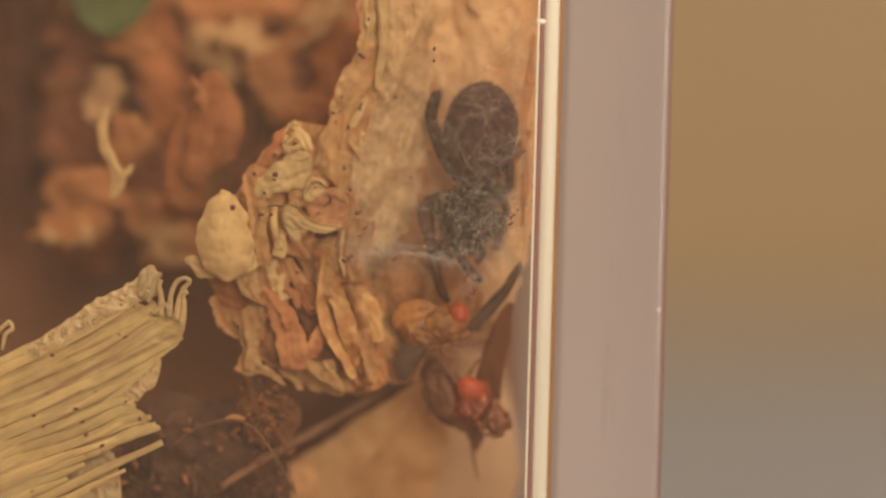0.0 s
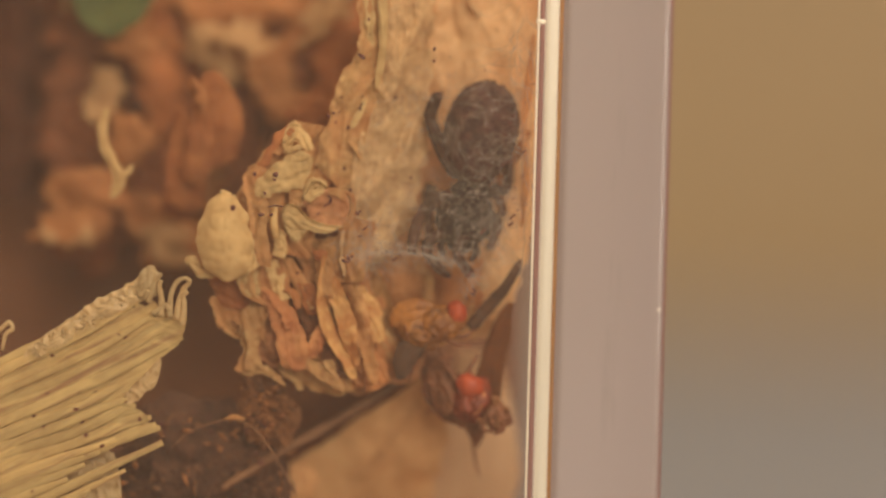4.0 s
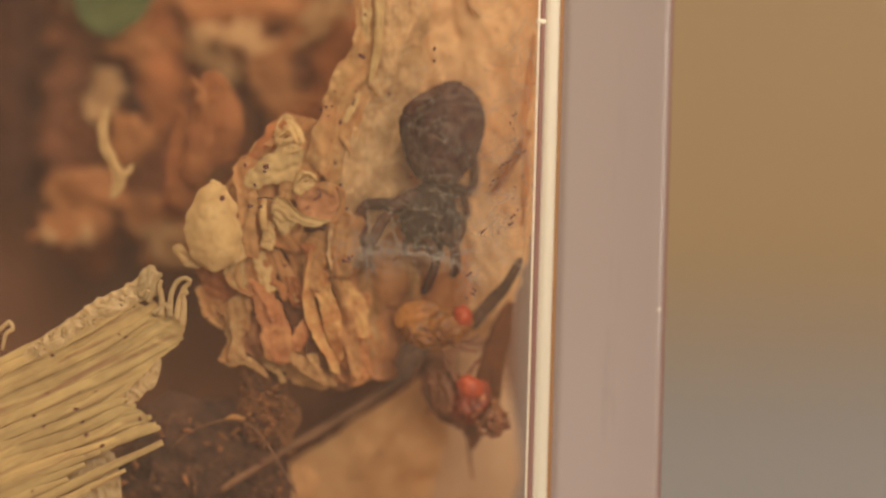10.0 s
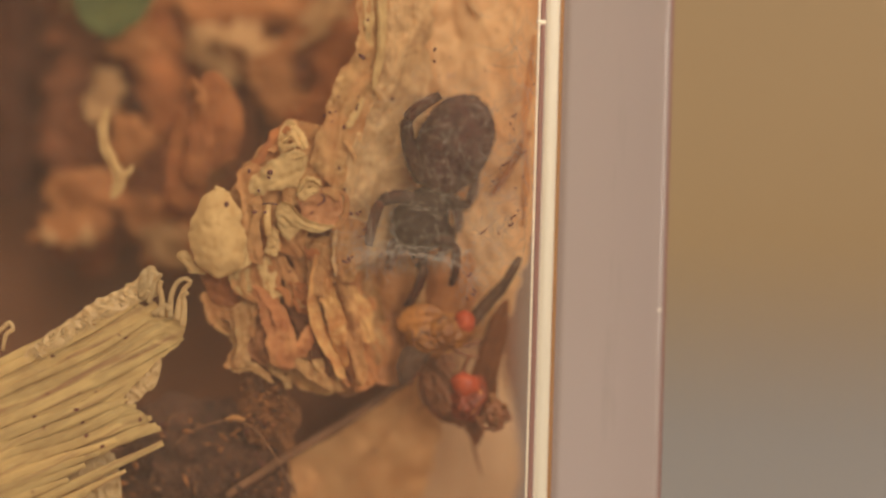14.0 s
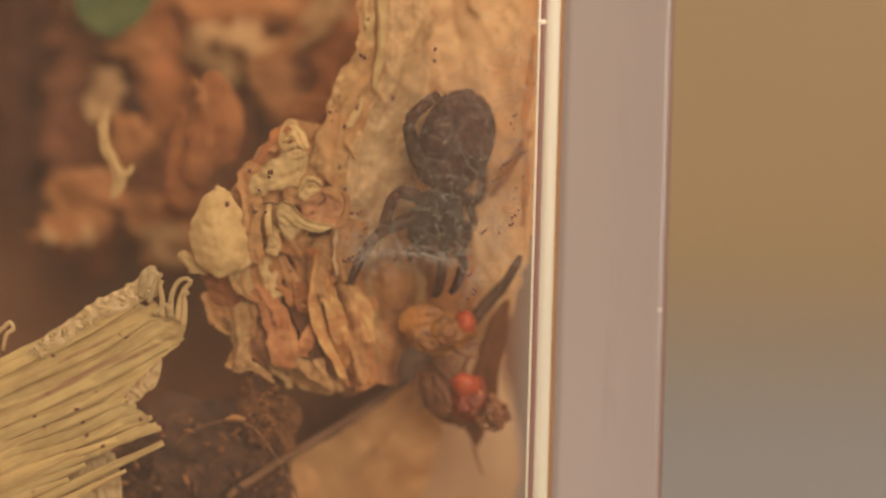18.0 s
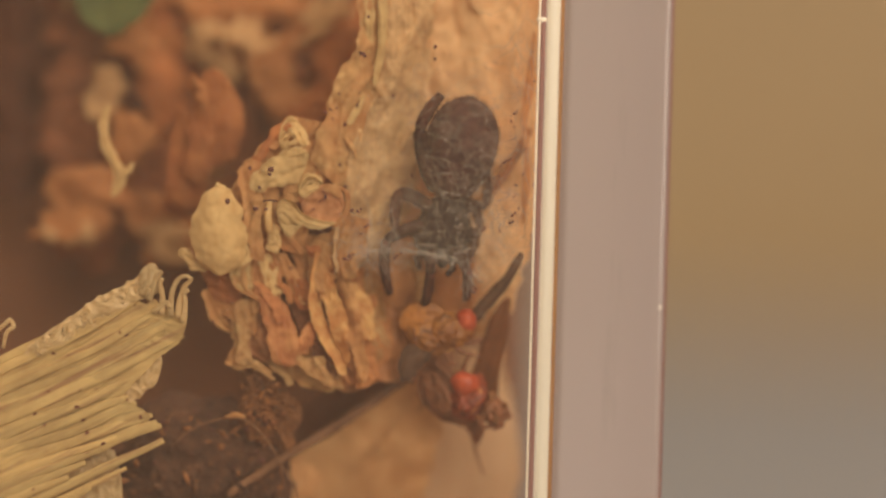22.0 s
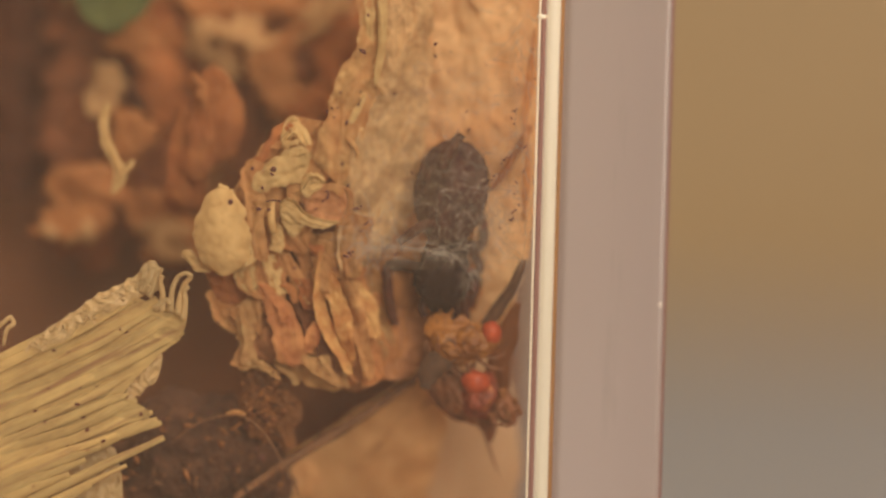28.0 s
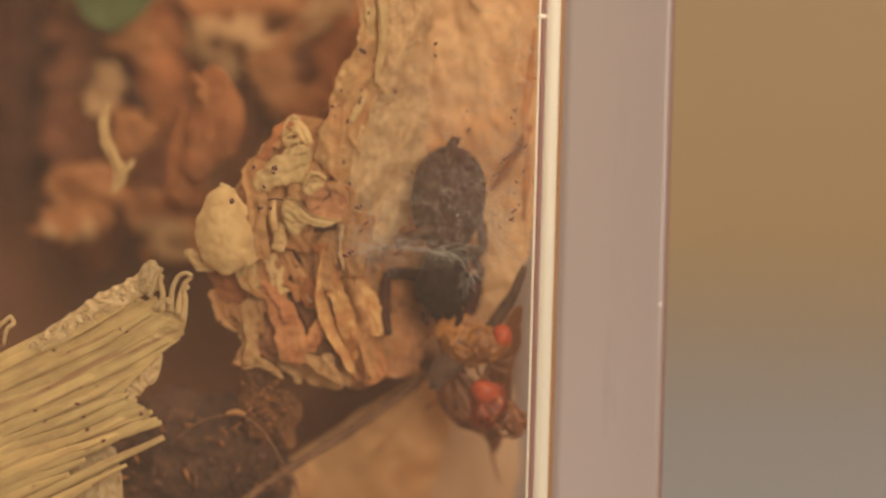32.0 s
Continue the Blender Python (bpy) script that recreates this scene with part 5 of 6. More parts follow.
    part("wing", leafy("wing", [(790, 640, 2.7, 14), (772, 680, 2.8, 26), (790, 725, 2.8, 24), (830, 750, 2.8, 10)], wrinkle=5, crumple=30, curl=-0.1, seed=7, thick=2), FLYDARK, g, "dark folded wing")
    for i, pts in enumerate(([(862, 730), (884, 722), (896, 738)], [(870, 752), (890, 768), (872, 776)], [(860, 742), (852, 765), (872, 772)],
                             [(826, 676), (836, 652), (848, 634)], [(812, 690), (796, 662), (780, 642)], [(880, 730), (892, 746), (886, 762)])):
        part("leg", tube("leg", [(*p, 1.9, (5, 4, 2.4)[k]) for k, p in enumerate(pts)], 8, 12, 1, 0.4, i), FLYDARK if i != 0 else BARK, g)
    rng = random.Random(5)
    for i in range(10):
        r = rng.uniform(4, 8)
        part("crust", blob("crust", 878 + rng.gauss(0, 13), 744 + rng.gauss(0, 13), 1.75, r, r, r, 0, 0.4, i, 2), CRUMB, g)

    h = thing("bark_flake", "reddish-brown bark flake behind the flies", "bark", at(860, 620, 2.8))
    part("flake", leafy("flake", [(905, 535, 2.9, 6), (886, 590, 2.8, 20), (870, 650, 2.8, 22), (858, 710, 2.9, 28), (856, 745, 3.0, 14)], wrinkle=6, curl=0.1, seed=77), BARK, h)
    w = thing("dark_twig", "short dark blunt twig beside the flies", "twig", at(880, 520, 1.8))
    part("shaft", tube("shaft", [(922, 460, 1.9, 4), (915, 474, 1.9, 7.5), (892, 512, 2.1, 10), (862, 546, 2.4, 12), (832, 580, 2.7, 12)], 12, 22, 0.9, 0.25), TWIG, w)
    return f, g, h, w


FLY, RED, FLAKE, TWIGLET = fruit_flies()


# ================= spider (moves) =================
BODY = (800, 300, 1.9)      # plan place at which the spider is built: the middle of its abdomen
LEGS = {  # hip across and down from the abdomen's middle, lengths of thigh and shin, thickness
    "hind_left": (-26, 80, 1.5, 122, 76, 13), "third_left": (-30, 112, 1.5, 67, 84, 12), "second_left": (-30, 142, 1.7, 92, 116, 11), "first_left": (-14, 172, 1.8, 66, 84, 10),
    "first_right": (16, 172, 1.8, 60, 84, 10), "second_right": (26, 150, 2.3, 58, 62, 10), "third_right": (28, 120, 2.4, 56, 60, 10), "hind_right": (14, 88, 2.4, 70, 74, 10)}


def limb(name, length, r0, r1, swell, bow=0.06):
    """A leg segment along +z, swollen in its middle, with a few stiff hairs."""
    verts, faces, n, s = [], [], 14, 10
    for i in range(n):
        f = i / (n - 1)
        r = (r0 + (r1 - r0) * f) * (1 + swell * math.sin(f * math.pi)) * (0.82 if i in (0, n - 1) else 1)
        for j in range(s):
            q = 2 * math.pi * j / s
            verts.append(Vector((r * math.cos(q) + bow * length * (1 - (2 * f - 1) ** 2), r * math.sin(q), length * f)) * UNIT)
    for i in range(n - 1):
        for j in range(s):
            a, b = i * s + j, i * s + (j + 1) % s
            faces.append((a, b, b + s, a + s))
    faces += [tuple(range(s - 1, -1, -1)), tuple((n - 1) * s + j for j in range(s))]
    rng = random.Random(int(length * 10))
    for i in range(150):
        f, q = rng.uniform(0.05, 0.98), rng.uniform(0, 6.28)
        r = (r0 + (r1 - r0) * f) * (1 + swell * math.sin(f * math.pi))
        p = Vector((r * 0.9 * math.cos(q) + bow * length * (1 - (2 * f - 1) ** 2), r * 0.9 * math.sin(q), length * f))
        tip = p + Vector((math.cos(q) * 6, math.sin(q) * 6, rng.uniform(2, 9)))
        side = Vector((-math.sin(q), math.cos(q), 0)) * 0.7
        b = len(verts)
        verts += [(p + side) * UNIT, (p - side) * UNIT, (p + Vector((0, 0, 1.2))) * UNIT, tip * UNIT]
        faces += [(b, b + 1, b + 3), (b + 1, b + 2, b + 3), (b + 2, b, b + 3)]
    return mesh_of(name, verts, faces)


def furry(me, count, length, seed, lean):
    """Adds fine hairs to a body part's mesh."""
    rng = random.Random(seed)
    bm = bmesh.new()
    bm.from_mesh(me)
    bm.verts.ensure_lookup_table()
    bm.normal_update()
    src = [(v.co.copy(), v.normal.copy()) for v in bm.verts]
    verts, faces = [v.co[:] for v in bm.verts], [[x.index for x in f.verts] for f in bm.faces]
    bm.free()
    for i in range(count):
        p, n = rng.choice(src)
        p = p + Vector((rng.uniform(-3, 3), 0, rng.uniform(-3, 3))) * UNIT
        way = (n + Vector(lean) + Vector((rng.uniform(-0.5, 0.5), rng.uniform(-0.3, 0.3), rng.uniform(-0.5, 0.5)))).normalized()
        side = way.cross(Vector((rng.uniform(-1, 1), rng.uniform(-1, 1), rng.uniform(-1, 1)))).normalized() * 0.7 * UNIT
        b = len(verts)
        p = p - n * UNIT
        verts += [p + side, p - side, p + way * length * rng.uniform(0.6, 1.3) * UNIT]
        faces.append((b, b + 1, b + 2))
    return mesh_of(me.name, verts, faces)


def spider():
    u, v, d = BODY
    ob = thing("spider", "dark grey-brown hairy spider inside its silk retreat", "spider", at(*BODY))
    part("abdomen", furry(blob("abdomen", u, v, d, 66, 96, 58, 0, 0.05, 3, 5, -0.05), 2600, 6, 1, (0, -0.2, 0.9)), HAIRY, ob, "dark velvety egg-shaped abdomen")
    for k in (-1, 1):
        part("spinneret", tube("spinneret", [(u + 4 * k, v - 90, d + 0.3, 5), (u + 5 * k, v - 99, d + 0.3, 3)], 8, 6), HAIRY, ob)
    part("waist", blob("waist", u, v + 98, d, 20, 16, 18, 0, 0.05, 4, 3), SHELLY, ob)
    part("carapace", furry(blob("carapace", u, v + 140, d, 50, 62, 42, 0, 0.06, 5, 5, 0.2), 1500, 8, 2, (0, -0.2, 0.6)), SHELLY, ob, "dark grey domed carapace")
    for k in (-1, 1):
        part("jaw", blob("jaw", u + 12 * k, v + 198, d + 0.2, 11, 14, 12, 0, 0.06, 6, 3), SHELLY, ob)
        part("palp", tube("palp", [(u + 24 * k, v + 186, d + 0.2, 6), (u + 32 * k, v + 206, d + 0.2, 6.5), (u + 24 * k, v + 222, d + 0.3, 5)], 8, 12), LIMB, ob)
        for du, dv, r in ((5, 190, 2.6), (14, 187, 2.2), (18, 176, 2), (9, 176, 1.8)):
            part("eye", blob("eye", u + du * k, v + dv, d - 0.52 + 0.006 * (dv - 176) + 0.012 * du, r, r, r, 0, 0, 1, 2), GLINT, ob, "glossy black eye")
    made = {}
    for name, (hu, hv, hd, l1, l2, r) in LEGS.items():
        leg = new("leg", limb("leg", l1, r * 0.95, r * 0.85, 0.2))
        leg.data.materials.append(LIMB)
        leg.parent = ob
        shin = new("shin", limb("shin", l2, r * 0.85, r * 0.62, 0.14))
        shin.data.materials.append(SHIN)
        shin.parent = leg
        made[name] = (leg, shin)
    return ob, made


k_ = Nodes("eye_gloss")
GLINT = k_.done(k_.add("BsdfPrincipled", {"Base Color": (0.01, 0.01, 0.012, 1), "Roughness": 0.08}).outputs[0])
SPIDER, SPIDER_LEGS = spider()


# ================= silk =================
def silk():
    ob = thing("silk_web", "white silk retreat with an open hem over the spider", "spider web", at(780, 300, 0.2))
    rng = random.Random(21)

    def wander(u, v, d, a, n, step, bend):
        line = []
        for _ in range(n):
            line.append(at(u, v, d))
            a += rng.gauss(0, bend)
            u += math.cos(a) * step
            v += math.sin(a) * step
            d += rng.gauss(0, 0.02)
        return line

    # a net of short threads: each knot tied to its nearest neighbours
    knots = []
    while len(knots) < 400:
        u, v = rng.uniform(640, 940), rng.uniform(118, 470)
        thick = 0.7 * math.exp(-((u - 812) / 66) ** 2 - ((v - 385) / 66) ** 2) + 0.55 * math.exp(-((u - 840) / 70) ** 2 - ((v - 240) / 100) ** 2)
        if rng.random() < thick + 0.04:
            knots.append((u, v, rng.uniform(0.05, 0.5)))
    lines = []
    for i, p in enumerate(knots):
        near = sorted(range(len(knots)), key=lambda k: (knots[k][0] - p[0]) ** 2 + (knots[k][1] - p[1]) ** 2)[1:16]
        for k in rng.sample(near, 2):
            q = knots[k]
            bow = rng.gauss(0, 3), rng.gauss(0, 3)
            lines.append([at(p[0] + (q[0] - p[0]) * f + bow[0] * math.sin(3.14 * f), p[1] + (q[1] - p[1]) * f + bow[1] * math.sin(3.14 * f), p[2] + (q[2] - p[2]) * f) for f in (-0.1, 0.2, 0.5, 0.8, 1.1)])
    for i in range(90):
        u, v = rng.gauss(812, 60), rng.gauss(300, 100)
        lines.append(wander(u, min(v, 450), rng.uniform(0.0, 0.4), rng.uniform(0, 6.28), rng.randint(6, 12), 8, 0.25))
    tagged(part("threads", strands("threads", lines, 0.15 * UNIT), SILK, ob, "fine tangled white threads"), kind="stuff")
    film = sheet("silk_film", [(690, 96, 0.5), (662, 200, 0.55), (628, 330, 0.6), (606, 440, 0.7), (610, 478, 0.75)], [(934, 110, 0.5), (940, 200, 0.5), (934, 330, 0.5), (896, 430, 0.55), (846, 492, 0.6)],
                 bulge=0.03, pleat=3, wave=4, ragged=6, thick=0.3, seed=77, nu=50, nv=40)
    part("silk_film", film, VEIL, ob, "thin translucent sheet of silk")
    hem = []
    for i in range(46):
        o = rng.gauss(0, 7)
        pts = spline([(608, 468 + o + rng.gauss(0, 9), 0.6), (650, 449 + o + rng.gauss(0, 8), 0.4), (705, 444 + o + rng.gauss(0, 5), 0.2), (755, 452 + o + rng.gauss(0, 4), 0.1), (808, 472 + o + rng.gauss(0, 5), 0.2), (844, 512 + o + rng.gauss(0, 8), 0.5)], 40)
        a = rng.randint(0, 26)
        hem.append([at(p[0] + rng.gauss(0, 1.6), p[1] + rng.gauss(0, 1.8), p[2]) for p in pts[a:a + rng.randint(6, 16)]])
    for i in range(120):
        u, v = rng.gauss(655, 26), rng.gauss(436, 24)
        hem.append(wander(u, v, rng.uniform(0.3, 0.7), rng.uniform(0, 6.28), 8, 6, 0.3))
    for i in range(130):
        u, v = rng.gauss(872, 18), rng.gauss(400, 45)
        hem.append(wander(u, v, rng.uniform(0.1, 0.6), rng.uniform(0, 6.28), 6, 8, 0.2))
    for i in range(90):
        u, v = rng.uniform(640, 830), rng.gauss(452, 13)
        hem.append(wander(u, v, rng.uniform(0.1, 0.5), rng.uniform(0, 6.28), 7, 5, 0.6))
    for i in range(50):
        u, v = rng.gauss(828, 15), rng.gauss(484, 22)
        hem.append(wander(u, v, rng.uniform(0.1, 0.5), rng.uniform(0.8, 2.2), 7, 5, 0.4))
    tagged(part("hem", strands("hem", hem, 0.27 * UNIT), SILK, ob, "twisted silk hem of the opening"), kind="stuff")
    wallside = []
    for i in range(60):
        wallside.append(wander(rng.uniform(900, 944), rng.uniform(0, 420), rng.uniform(0.2, 1.2), 1.57 + rng.gauss(0, 0.5), 10, 8, 0.3))
    tagged(part("threads", strands("threads", wallside, 0.34 * UNIT), SILK, ob), kind="stuff")
    # specks of dirt caught in the silk
    spots = [(769, 86, 6), (768, 108, 5), (796, 100, 3), (776, 134, 3), (793, 137, 3), (858, 124, 3), (878, 117, 2), (640, 100, 9), (632, 378, 6), (727, 314, 4), (912, 332, 4), (916, 372, 4),
             (905, 385, 6), (852, 412, 6), (882, 412, 4), (860, 404, 3), (835, 414, 3), (915, 158, 3), (908, 205, 5), (903, 218, 4), (908, 228, 4), (890, 292, 6), (898, 288, 5), (884, 298, 4), (926, 270, 5),
             (872, 320, 4), (880, 316, 4), (868, 328, 3), (824, 206, 4), (818, 218, 3), (828, 238, 4), (846, 232, 2), (668, 442, 3), (676, 448, 3), (684, 446, 3), (690, 440, 3), (650, 456, 4), (712, 440, 3), (610, 462, 8), (618, 458, 6), (697, 460, 5), (828, 487, 6), (820, 482, 4), (836, 520, 6), (826, 528, 4), (838, 512, 4), (708, 452, 4), (645, 405, 5), (636, 418, 4), (944, 292, 3), (942, 330, 3), (945, 368, 3), (938, 420, 3), (944, 148, 3), (940, 96, 3), (924, 312, 4), (930, 182, 3), (908, 352, 4), (902, 398, 5)]
    for i, (u, v, r) in enumerate(spots):
        s = thing("dirt_speck", "tiny dark droppings speck caught in the silk", "speck", at(u, v, 0.3), "specks in the silk")
        part("grain", blob("grain", u, v, 0.3, r * rng.uniform(0.5, 0.85), r * rng.uniform(0.25, 0.4), r * 0.3, rng.uniform(-70, 70), 0.7, i, 3), FRASS, s)
        if r > 4 and v > 180:
            part("grain", blob("grain", u + r * 0.8, v - r * 0.7, 0.3, r * 0.4, r * 0.35, r * 0.3, rng.uniform(0, 90), 0.5, i + 50, 2), FRASS, s)


silk()


# ================= what moves =================
def placed(pivot, du=0.0, dv=0.0, turn=0.0):
    u, v, d = pivot
    return Matrix.Translation(at(u + du, v + dv, d)) @ Matrix.Rotation(radians(turn), 4, "Y")


def reach(hip, tip, hint, l1, l2):
    """The knee between hip and tip, on the side of the hint."""
    way = tip - hip
    far = min(max(way.length, abs(l1 - l2) * 1.02, 1e-5), (l1 + l2) * 0.998)
    way = way.normalized()
    a = (far * far + l1 * l1 - l2 * l2) / (2 * far)
    h = math.sqrt(max(l1 * l1 - a * a, 0.0))
    out = hint - hip
    out = out - way * out.dot(way)
    out = out.normalized() if out.length > 1e-7 else Vector((-1, 0, 0))
    return hip + way * a + out * h, hip + way * far, out


def bone(a, b, out):
    """A segment's pose: along z from a to b, bowed towards out."""
    z = (b - a).normalized()
    x = (out - z * out.dot(z)).normalized()
    y = z.cross(x)
    return Matrix.Translation(a) @ Matrix((x, y, z)).transposed().to_4x4()


# seconds, the abdomen's middle (u, v), the carapace's middle (u, v)
BODY_WAY = [(0, 849, 238, 830, 385), (2, 850, 237, 828, 384), (3.5, 851, 236, 824, 381), (6, 851, 236, 822, 380), (6.6, 842, 238, 803, 386), (7, 832, 249, 786, 394),
            (7.5, 829, 243, 772, 393), (8, 826, 247, 765, 394), (8.5, 826, 245, 760, 394), (9, 826, 244, 764, 386), (9.4, 795, 238, 762, 396), (9.8, 789, 226, 760, 388),
            (10.5, 803, 248, 756, 394), (11, 807, 252, 761, 396), (12, 806, 253, 755, 394), (13, 803, 255, 748, 394), (14, 804, 255, 744, 394), (14.5, 803, 255, 744, 394),
            (16.5, 803, 252, 768, 390), (17, 807, 253, 773, 391), (19, 807, 254, 771, 390), (21, 808, 254, 772, 391), (21.5, 808, 258, 773, 396), (22, 814, 266, 784, 404),
            (22.5, 826, 276, 792, 412), (23, 830, 285, 792, 418), (24, 828, 282, 789, 418), (24.5, 820, 288, 790, 425), (25, 812, 298, 789, 436), (25.5, 808, 308, 786, 448),
            (26.5, 803, 322, 785, 466), (27.5, 801, 336, 785, 482), (28, 799, 340, 784, 486), (29, 797, 338, 783, 484), (29.5, 796, 336, 783, 482), (30.5, 795, 344, 784, 491), (32, 794, 352, 786, 498)]
# seconds, the toe (u, v), about where the knee stands (u, v)
LEG_WAY = {
    "hind_left": [(0, 775, 165, 748, 230), (6, 778, 170, 750, 225), (7, 776, 168, 735, 225), (9, 775, 160, 722, 215), (9.6, 776, 162, 714, 215), (13, 780, 170, 706, 225),
                  (16.5, 777, 168, 712, 220), (21, 777, 166, 720, 220), (21.5, 780, 167, 735, 225), (22, 781, 168, 745, 222), (23, 783, 168, 750, 250), (24.5, 785, 168, 757, 240),
                  (25.5, 790, 172, 765, 245), (26.5, 806, 210, 768, 260), (27.5, 818, 238, 765, 280), (30, 815, 238, 762, 290), (32, 808, 242, 755, 300)],
    "third_left": [(0, 766, 425, 752, 335), (2, 734, 458, 752, 338), (6, 722, 438, 750, 318), (7, 678, 422, 712, 318), (8, 680, 426, 690, 332), (9, 674, 412, 698, 325), (9.6, 655, 452, 690, 345),
                   (10.5, 652, 450, 688, 365), (11, 672, 450, 696, 345), (12, 655, 445, 668, 345), (13, 655, 448, 664, 335), (14.5, 652, 430, 670, 340), (16.5, 690, 425, 706, 338),
                   (19, 672, 415, 712, 328), (21, 672, 420, 712, 335), (22, 700, 404, 714, 352), (23, 698, 390, 712, 352), (24.5, 698, 390, 710, 364), (25.5, 702, 404, 708, 375), (28, 706, 430, 732, 335), (32, 700, 435, 730, 340)],
    "second_left": [(0, 768, 470, 755, 430), (2, 760, 440, 750, 385), (6, 772, 416, 750, 362), (7, 748, 446, 744, 400), (8, 742, 456, 736, 405), (9, 690, 445, 690, 385), (9.6, 645, 480, 665, 420),
                    (11, 694, 464, 704, 400), (13, 690, 462, 700, 405), (14.5, 690, 480, 698, 412), (16.5, 665, 502, 695, 430), (17, 650, 510, 690, 440), (19, 606, 500, 655, 445), (21, 608, 505, 655, 445),
                    (22, 690, 520, 715, 450), (23, 646, 590, 690, 490), (25, 692, 572, 704, 480), (27.5, 702, 600, 690, 500), (28, 700, 575, 688, 476), (29, 690, 565, 684, 472), (29.5, 660, 545, 678, 469),
                    (30, 674, 568, 680, 476), (30.5, 664, 585, 680, 480), (31, 696, 592, 686, 482), (32, 688, 592, 686, 484)],
    "first_left": [(0, 792, 535, 770, 470), (2, 800, 505, 785, 465), (6, 790, 475, 775, 450), (7, 778, 492, 768, 460), (7.5, 755, 530, 762, 475), (8, 745, 530, 764, 478), (9, 758, 525, 766, 474), (11, 740, 510, 740, 470),
                   (12, 738, 530, 745, 478), (13, 720, 534, 740, 478), (14, 720, 542, 745, 480), (14.5, 730, 530, 745, 476), (16.5, 770, 512, 765, 470), (19, 770, 532, 768, 480), (21, 770, 540, 768, 480), (22, 752, 540, 758, 490), (23, 742, 545, 755, 490),
                   (24.5, 760, 575, 765, 520), (28, 772, 600, 770, 550), (32, 790, 610, 775, 560)],
    "first_right": [(0, 850, 496, 840, 465), (6, 830, 482, 825, 455), (8, 811, 487, 800, 458), (9, 804, 484, 796, 458), (13, 798, 502, 795, 465), (19, 802, 522, 800, 475), (23, 832, 532, 818, 490), (28, 822, 590, 830, 540), (32, 826, 600, 838, 550)]}
# how far some knees lie behind their toes
KNEE = {"first_left": [(0, -0.4), (23, -0.4), (26, 0.8), (32, 0.8)], "first_right": [(0, -0.4), (23, -0.4), (26, 0.8), (32, 0.8)], "hind_left": [(0, 1.9), (6, 1.9), (7, 1.2), (8, 0.6), (9.0, 0.4), (9.4, -0.4), (32, -0.4)], "second_left": [(0, 1.0), (6, 1.0), (7, 2.4), (8, 2.4), (9, -0.4), (10.5, 0), (12, 1.8), (14, 1.8), (16.5, -0.4), (23, -0.4), (24.5, 0.9), (28, 0.8), (32, 0.8)], "third_left": [(0, 1.4), (6, 1.4), (7, 0.4), (9, 0.2), (10, -0.4), (21, -0.4), (22, 0.8), (23, 1.3), (26, 1.3), (28, -0.4), (32, -0.4)]}
# legs kept folded at the far side: toe and knee across and down from the abdomen's middle
FOLDED = {"second_right": (52, 196, 66, 160), "third_right": (66, 132, 74, 110), "hind_right": (52, 20, 70, 60)}
LEG_DEPTH = {"hind_left": 1.0, "third_left": 1.0, "second_left": 2.0, "first_left": 2.3, "first_right": 2.3, "second_right": 2.8, "third_right": 2.8, "hind_right": 2.8}


def between(rows, t):
    """The values of a table at t seconds, eased from row to row."""
    for a, b in zip(rows, rows[1:]):
        if t <= b[0]:
            f = (t - a[0]) / (b[0] - a[0])
            return [x + (y - x) * f for x, y in zip(a[1:], b[1:])]
    return list(rows[-1][1:])


def body_pose(t):
    su, sv = between(DRIFT, t)
    au, av, cu, cv = (x - y for x, y in zip(between(BODY_WAY, t), (su, sv, su, sv)))
    turn = math.degrees(math.atan2(au - cu, cv - av))
    mu, mv = (au + cu) / 2, (av + cv) / 2
    half = 71.0
    a = radians(turn)
    return placed((mu + half * math.sin(a), mv - half * math.cos(a), BODY[2]), turn=turn)


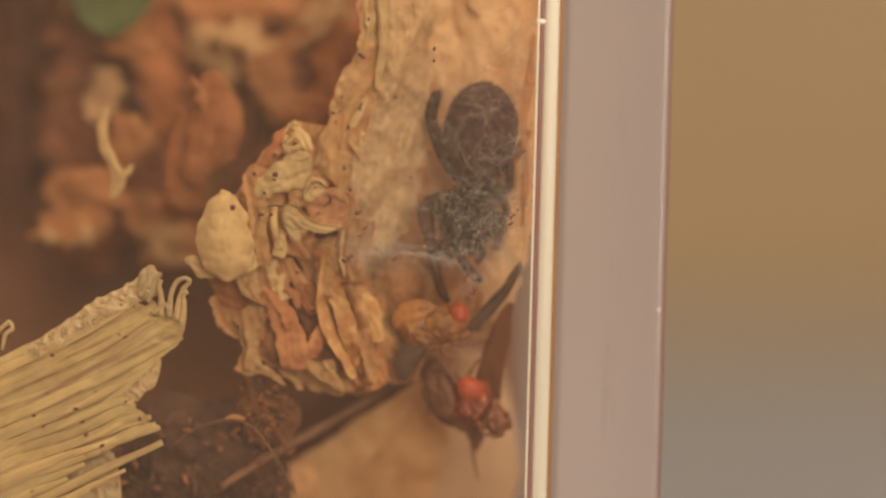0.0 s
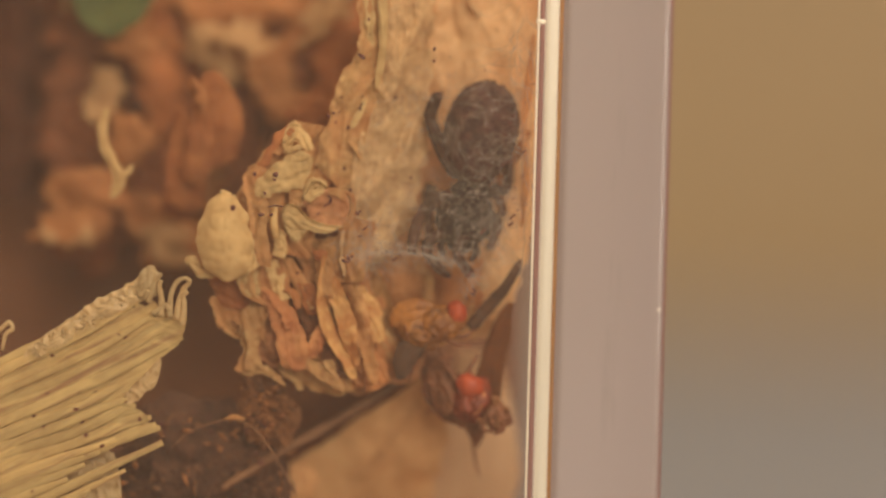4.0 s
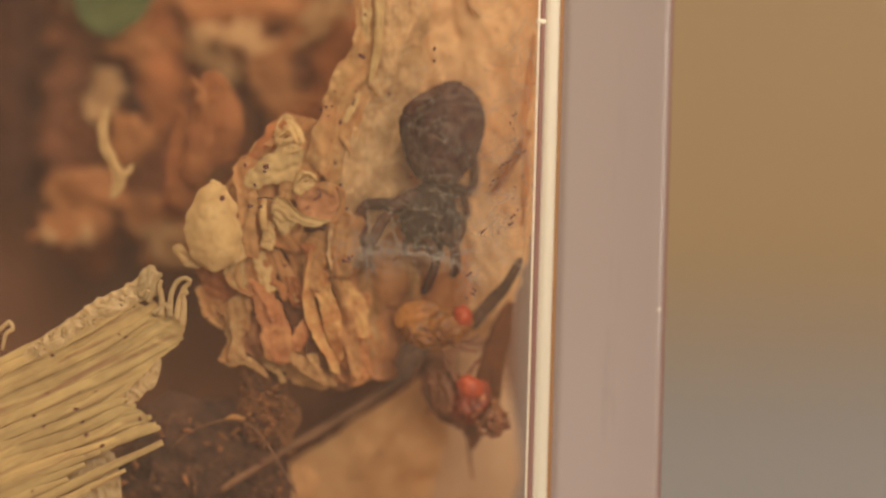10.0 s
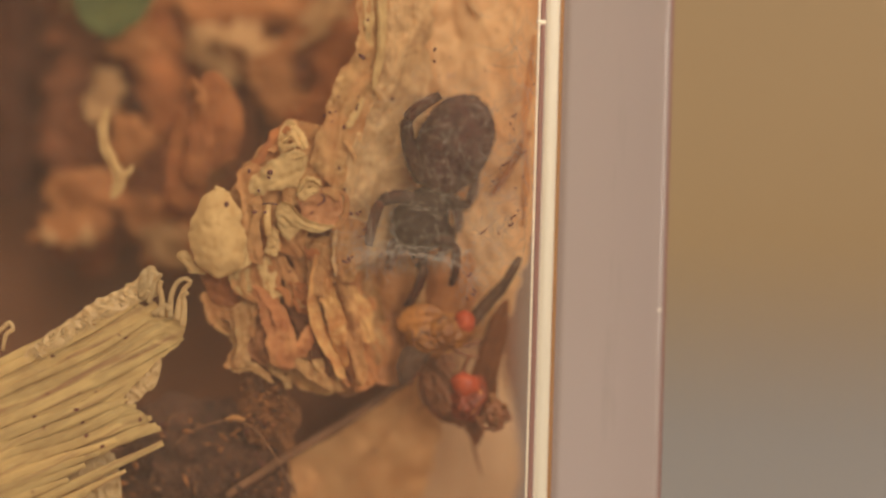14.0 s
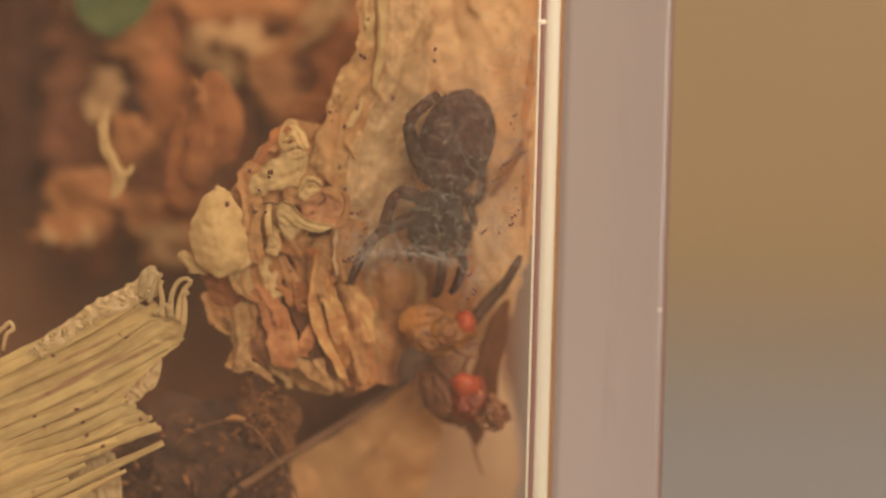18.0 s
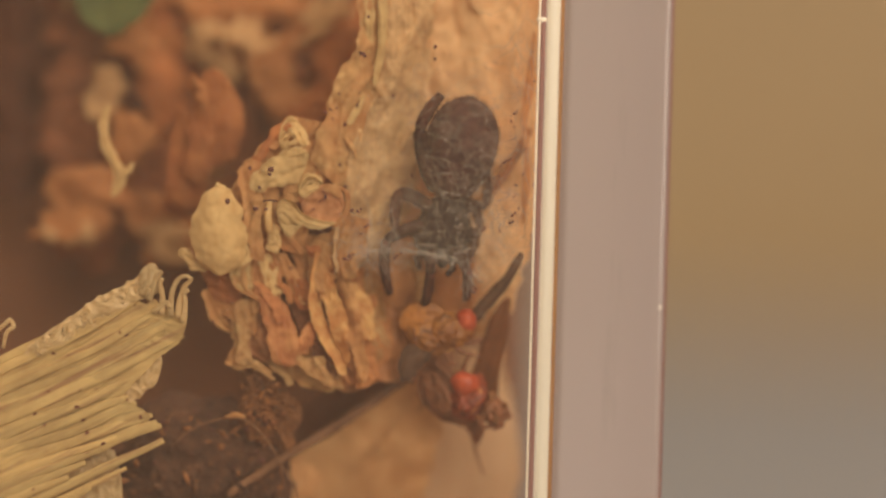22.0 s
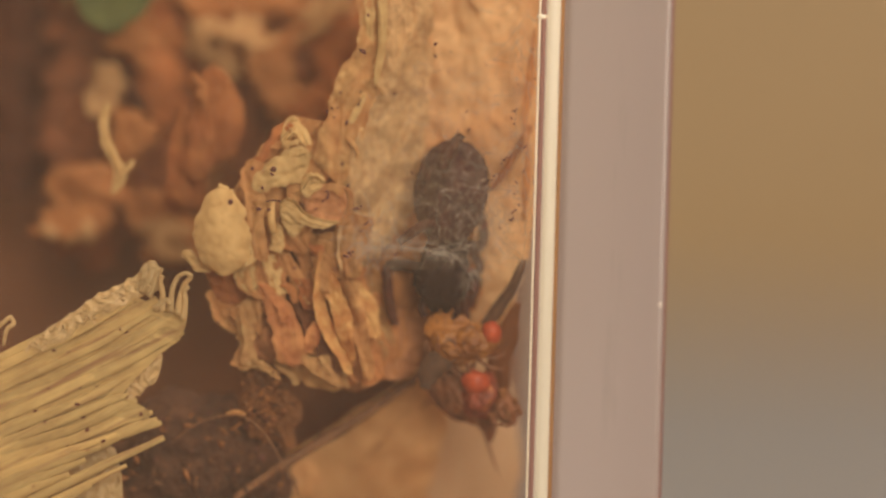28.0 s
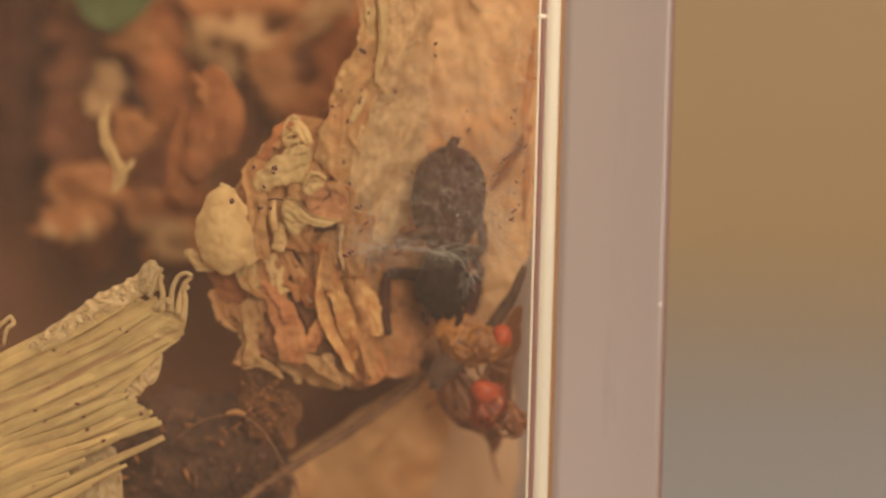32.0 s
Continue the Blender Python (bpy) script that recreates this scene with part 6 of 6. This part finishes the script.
def motions():
    walk(SPIDER, [(r[0], body_pose(r[0])) for r in BODY_WAY])
    for name, (leg, shin) in SPIDER_LEGS.items():
        hu, hv, hd, l1, l2, _ = LEGS[name]
        hip = at(BODY[0] + hu, BODY[1] + hv, hd) - at(*BODY)
        times = sorted({r[0] for r in LEG_WAY.get(name, ())} | {r[0] for r in BODY_WAY})
        d = LEG_DEPTH[name]
        thigh_rows, shin_rows = [], []
        for t in times:
            if name in FOLDED:
                ta, tb, ka, kb = FOLDED[name]
                tip, bow = (at(BODY[0] + p, BODY[1] + q, d + e) - at(*BODY) for p, q, e in ((ta, tb, 0.0), (ka, kb, 0.5)))
            else:
                su, sv = between(DRIFT, t)
                tu, tv, ku, kv = (x - y for x, y in zip(between(LEG_WAY[name], t), (su, sv, su, sv)))
                inv = body_pose(t).inverted()
                tip, bow = inv @ at(tu, tv, d), inv @ at(ku, kv, d + (between(KNEE[name], t)[0] if name in KNEE else -0.4))
            knee, toe, out = reach(hip, tip, bow, l1 * UNIT, l2 * UNIT)
            m = bone(hip, knee, out)
            thigh_rows.append((t, m))
            shin_rows.append((t, m.inverted() @ bone(knee, toe, out)))
        walk(leg, thigh_rows)
        walk(shin, shin_rows)
    walk(HEAD, [(t, placed(HEAD_PIVOT, du, dv, a)) for t, du, dv, a in (
        (0, 0, 0, 0), (6.5, 0.3, -0.3, 0), (7.2, -1.4, -0.6, 0), (8.5, 0.2, 0, 0), (9.0, -3, 0.5, 0.1), (9.5, -27.6, -18, 2.75), (10, -20.7, -12.3, 2.1), (10.5, -14.8, -5, 1.6), (11, -13.8, -3.6, 1.7),
        (13, -13.5, -3.2, 1.7), (14.5, -13.2, -3.6, 1.6), (17, -12.8, -3.6, 1.5), (21, -12.4, -4.4, 1.55), (25, -12.7, -4.4, 1.5), (25.5, -12, -3.6, 1.4), (27.5, -7.2, 0, 0.7), (28.5, -6.7, -0.9, 0.6),
        (29, -19.6, -19.6, 2.4), (29.5, -23.2, -23.3, 2.6), (30, -17.5, -18.2, 2.1), (30.5, -15, -12, 1.7), (31, -13, -9.5, 1.2), (31.5, -7.2, -6.5, 0.5), (32, -3.7, -2.2, 0.2))])
    walk(FLY, [(t, placed((775, 585, 2.35), du, dv, a)) for t, du, dv, a in (
        (0, 2, 2, 0), (2.5, -2, 0, 0), (6.5, -2, -1, 0), (7.5, 5, 5, 2), (8.5, 18, 6, 6), (9, 10, -3, 4), (9.5, 6, 5, 3), (11, 6, 5, 3), (11.5, 9, 12, 5), (14.5, 9, 12, 5), (20, 10, 14, 5), (23.3, 13, 14, 5), (24, 25, 20, 6),
        (25.5, 28, 16, 6), (27.5, 44, 30, 9), (28.5, 60, 42, 11), (29.5, 70, 34, 11), (30.5, 71, 37, 11), (32, 70, 43, 12))])
    walk(RED, [(t, placed((850, 730, 3.0), du, dv, a)) for t, du, dv, a in (
        (0, 0, 0, 0), (2, -1, 0, -1), (2.5, 0, -7, -1), (6, 0, -6, 0), (7.5, 1, 3, 1), (9, 0, -3, 1), (9.5, -7, -6, 2), (10.5, 1, 2, 3), (11.5, -5, -5, -3), (13, -5, -11, -5), (21, -6, -9, -6), (25, -6, -8, -6),
        (25.5, -2, -12, -7), (27.5, 11, -8, -9), (28.5, 18, -5, -8), (29.5, 29, 7, -6), (30.5, 30, 11, -5), (32, 27, 12, -4))])
    walk(FLAKE, [(t, placed((860, 620, 3.5), du, dv, a)) for t, du, dv, a in (
        (0, 0, 0, 0), (9, 0, -2, 0), (11, -2, -3, 0), (13, -8, -6, 0), (24, -6, -5, 0), (25.5, -2, 0, 0), (27.5, 8, 6, 0), (29.5, 16, 16, 0), (32, 15, 16, 0))])
    walk(TWIGLET, [(t, placed((880, 520, 2.3), du, dv, a)) for t, du, dv, a in (
        (0, 0, 5, 0), (2.5, 0, 0, 0), (6, 0, -1, 0), (7.2, 2, 8, 0), (9, 0, -2, 0), (9.5, 0, -9, 0), (10.5, 1, 1, 0), (11, 0, -1, 0), (13, -3, -6, 0), (23, 0, -9, 0), (25.5, 2, -6, -2), (27.5, 8, 8, -6), (29.5, 14, 22, -8), (32, 13, 24, -8))])
    walk(SANDY, [(t, placed((690, 800, 4.7), du, dv)) for t, du, dv in (
        (0, 0, 0), (9, 0, -1), (10, 0, -2), (10.6, -12, -7), (13, -12, -9), (20, -11, -9), (25, -10, -9), (26.5, -8, -9), (28, -4, -8), (29.5, 0, -5), (32, 0, -3))])
    walk(STEM, [(t, placed(STEM_PIVOT, du, dv, a)) for t, du, dv, a in (
        (0, -6, -14, 2), (9, -3, -10, 2), (9.5, -12, -14, 2), (10.5, 0, -8, 1), (25, 3, -2, 0), (27.5, 10, 4, 0), (29.5, 18, 10, -1), (32, 20, 12, -1))])


motions()
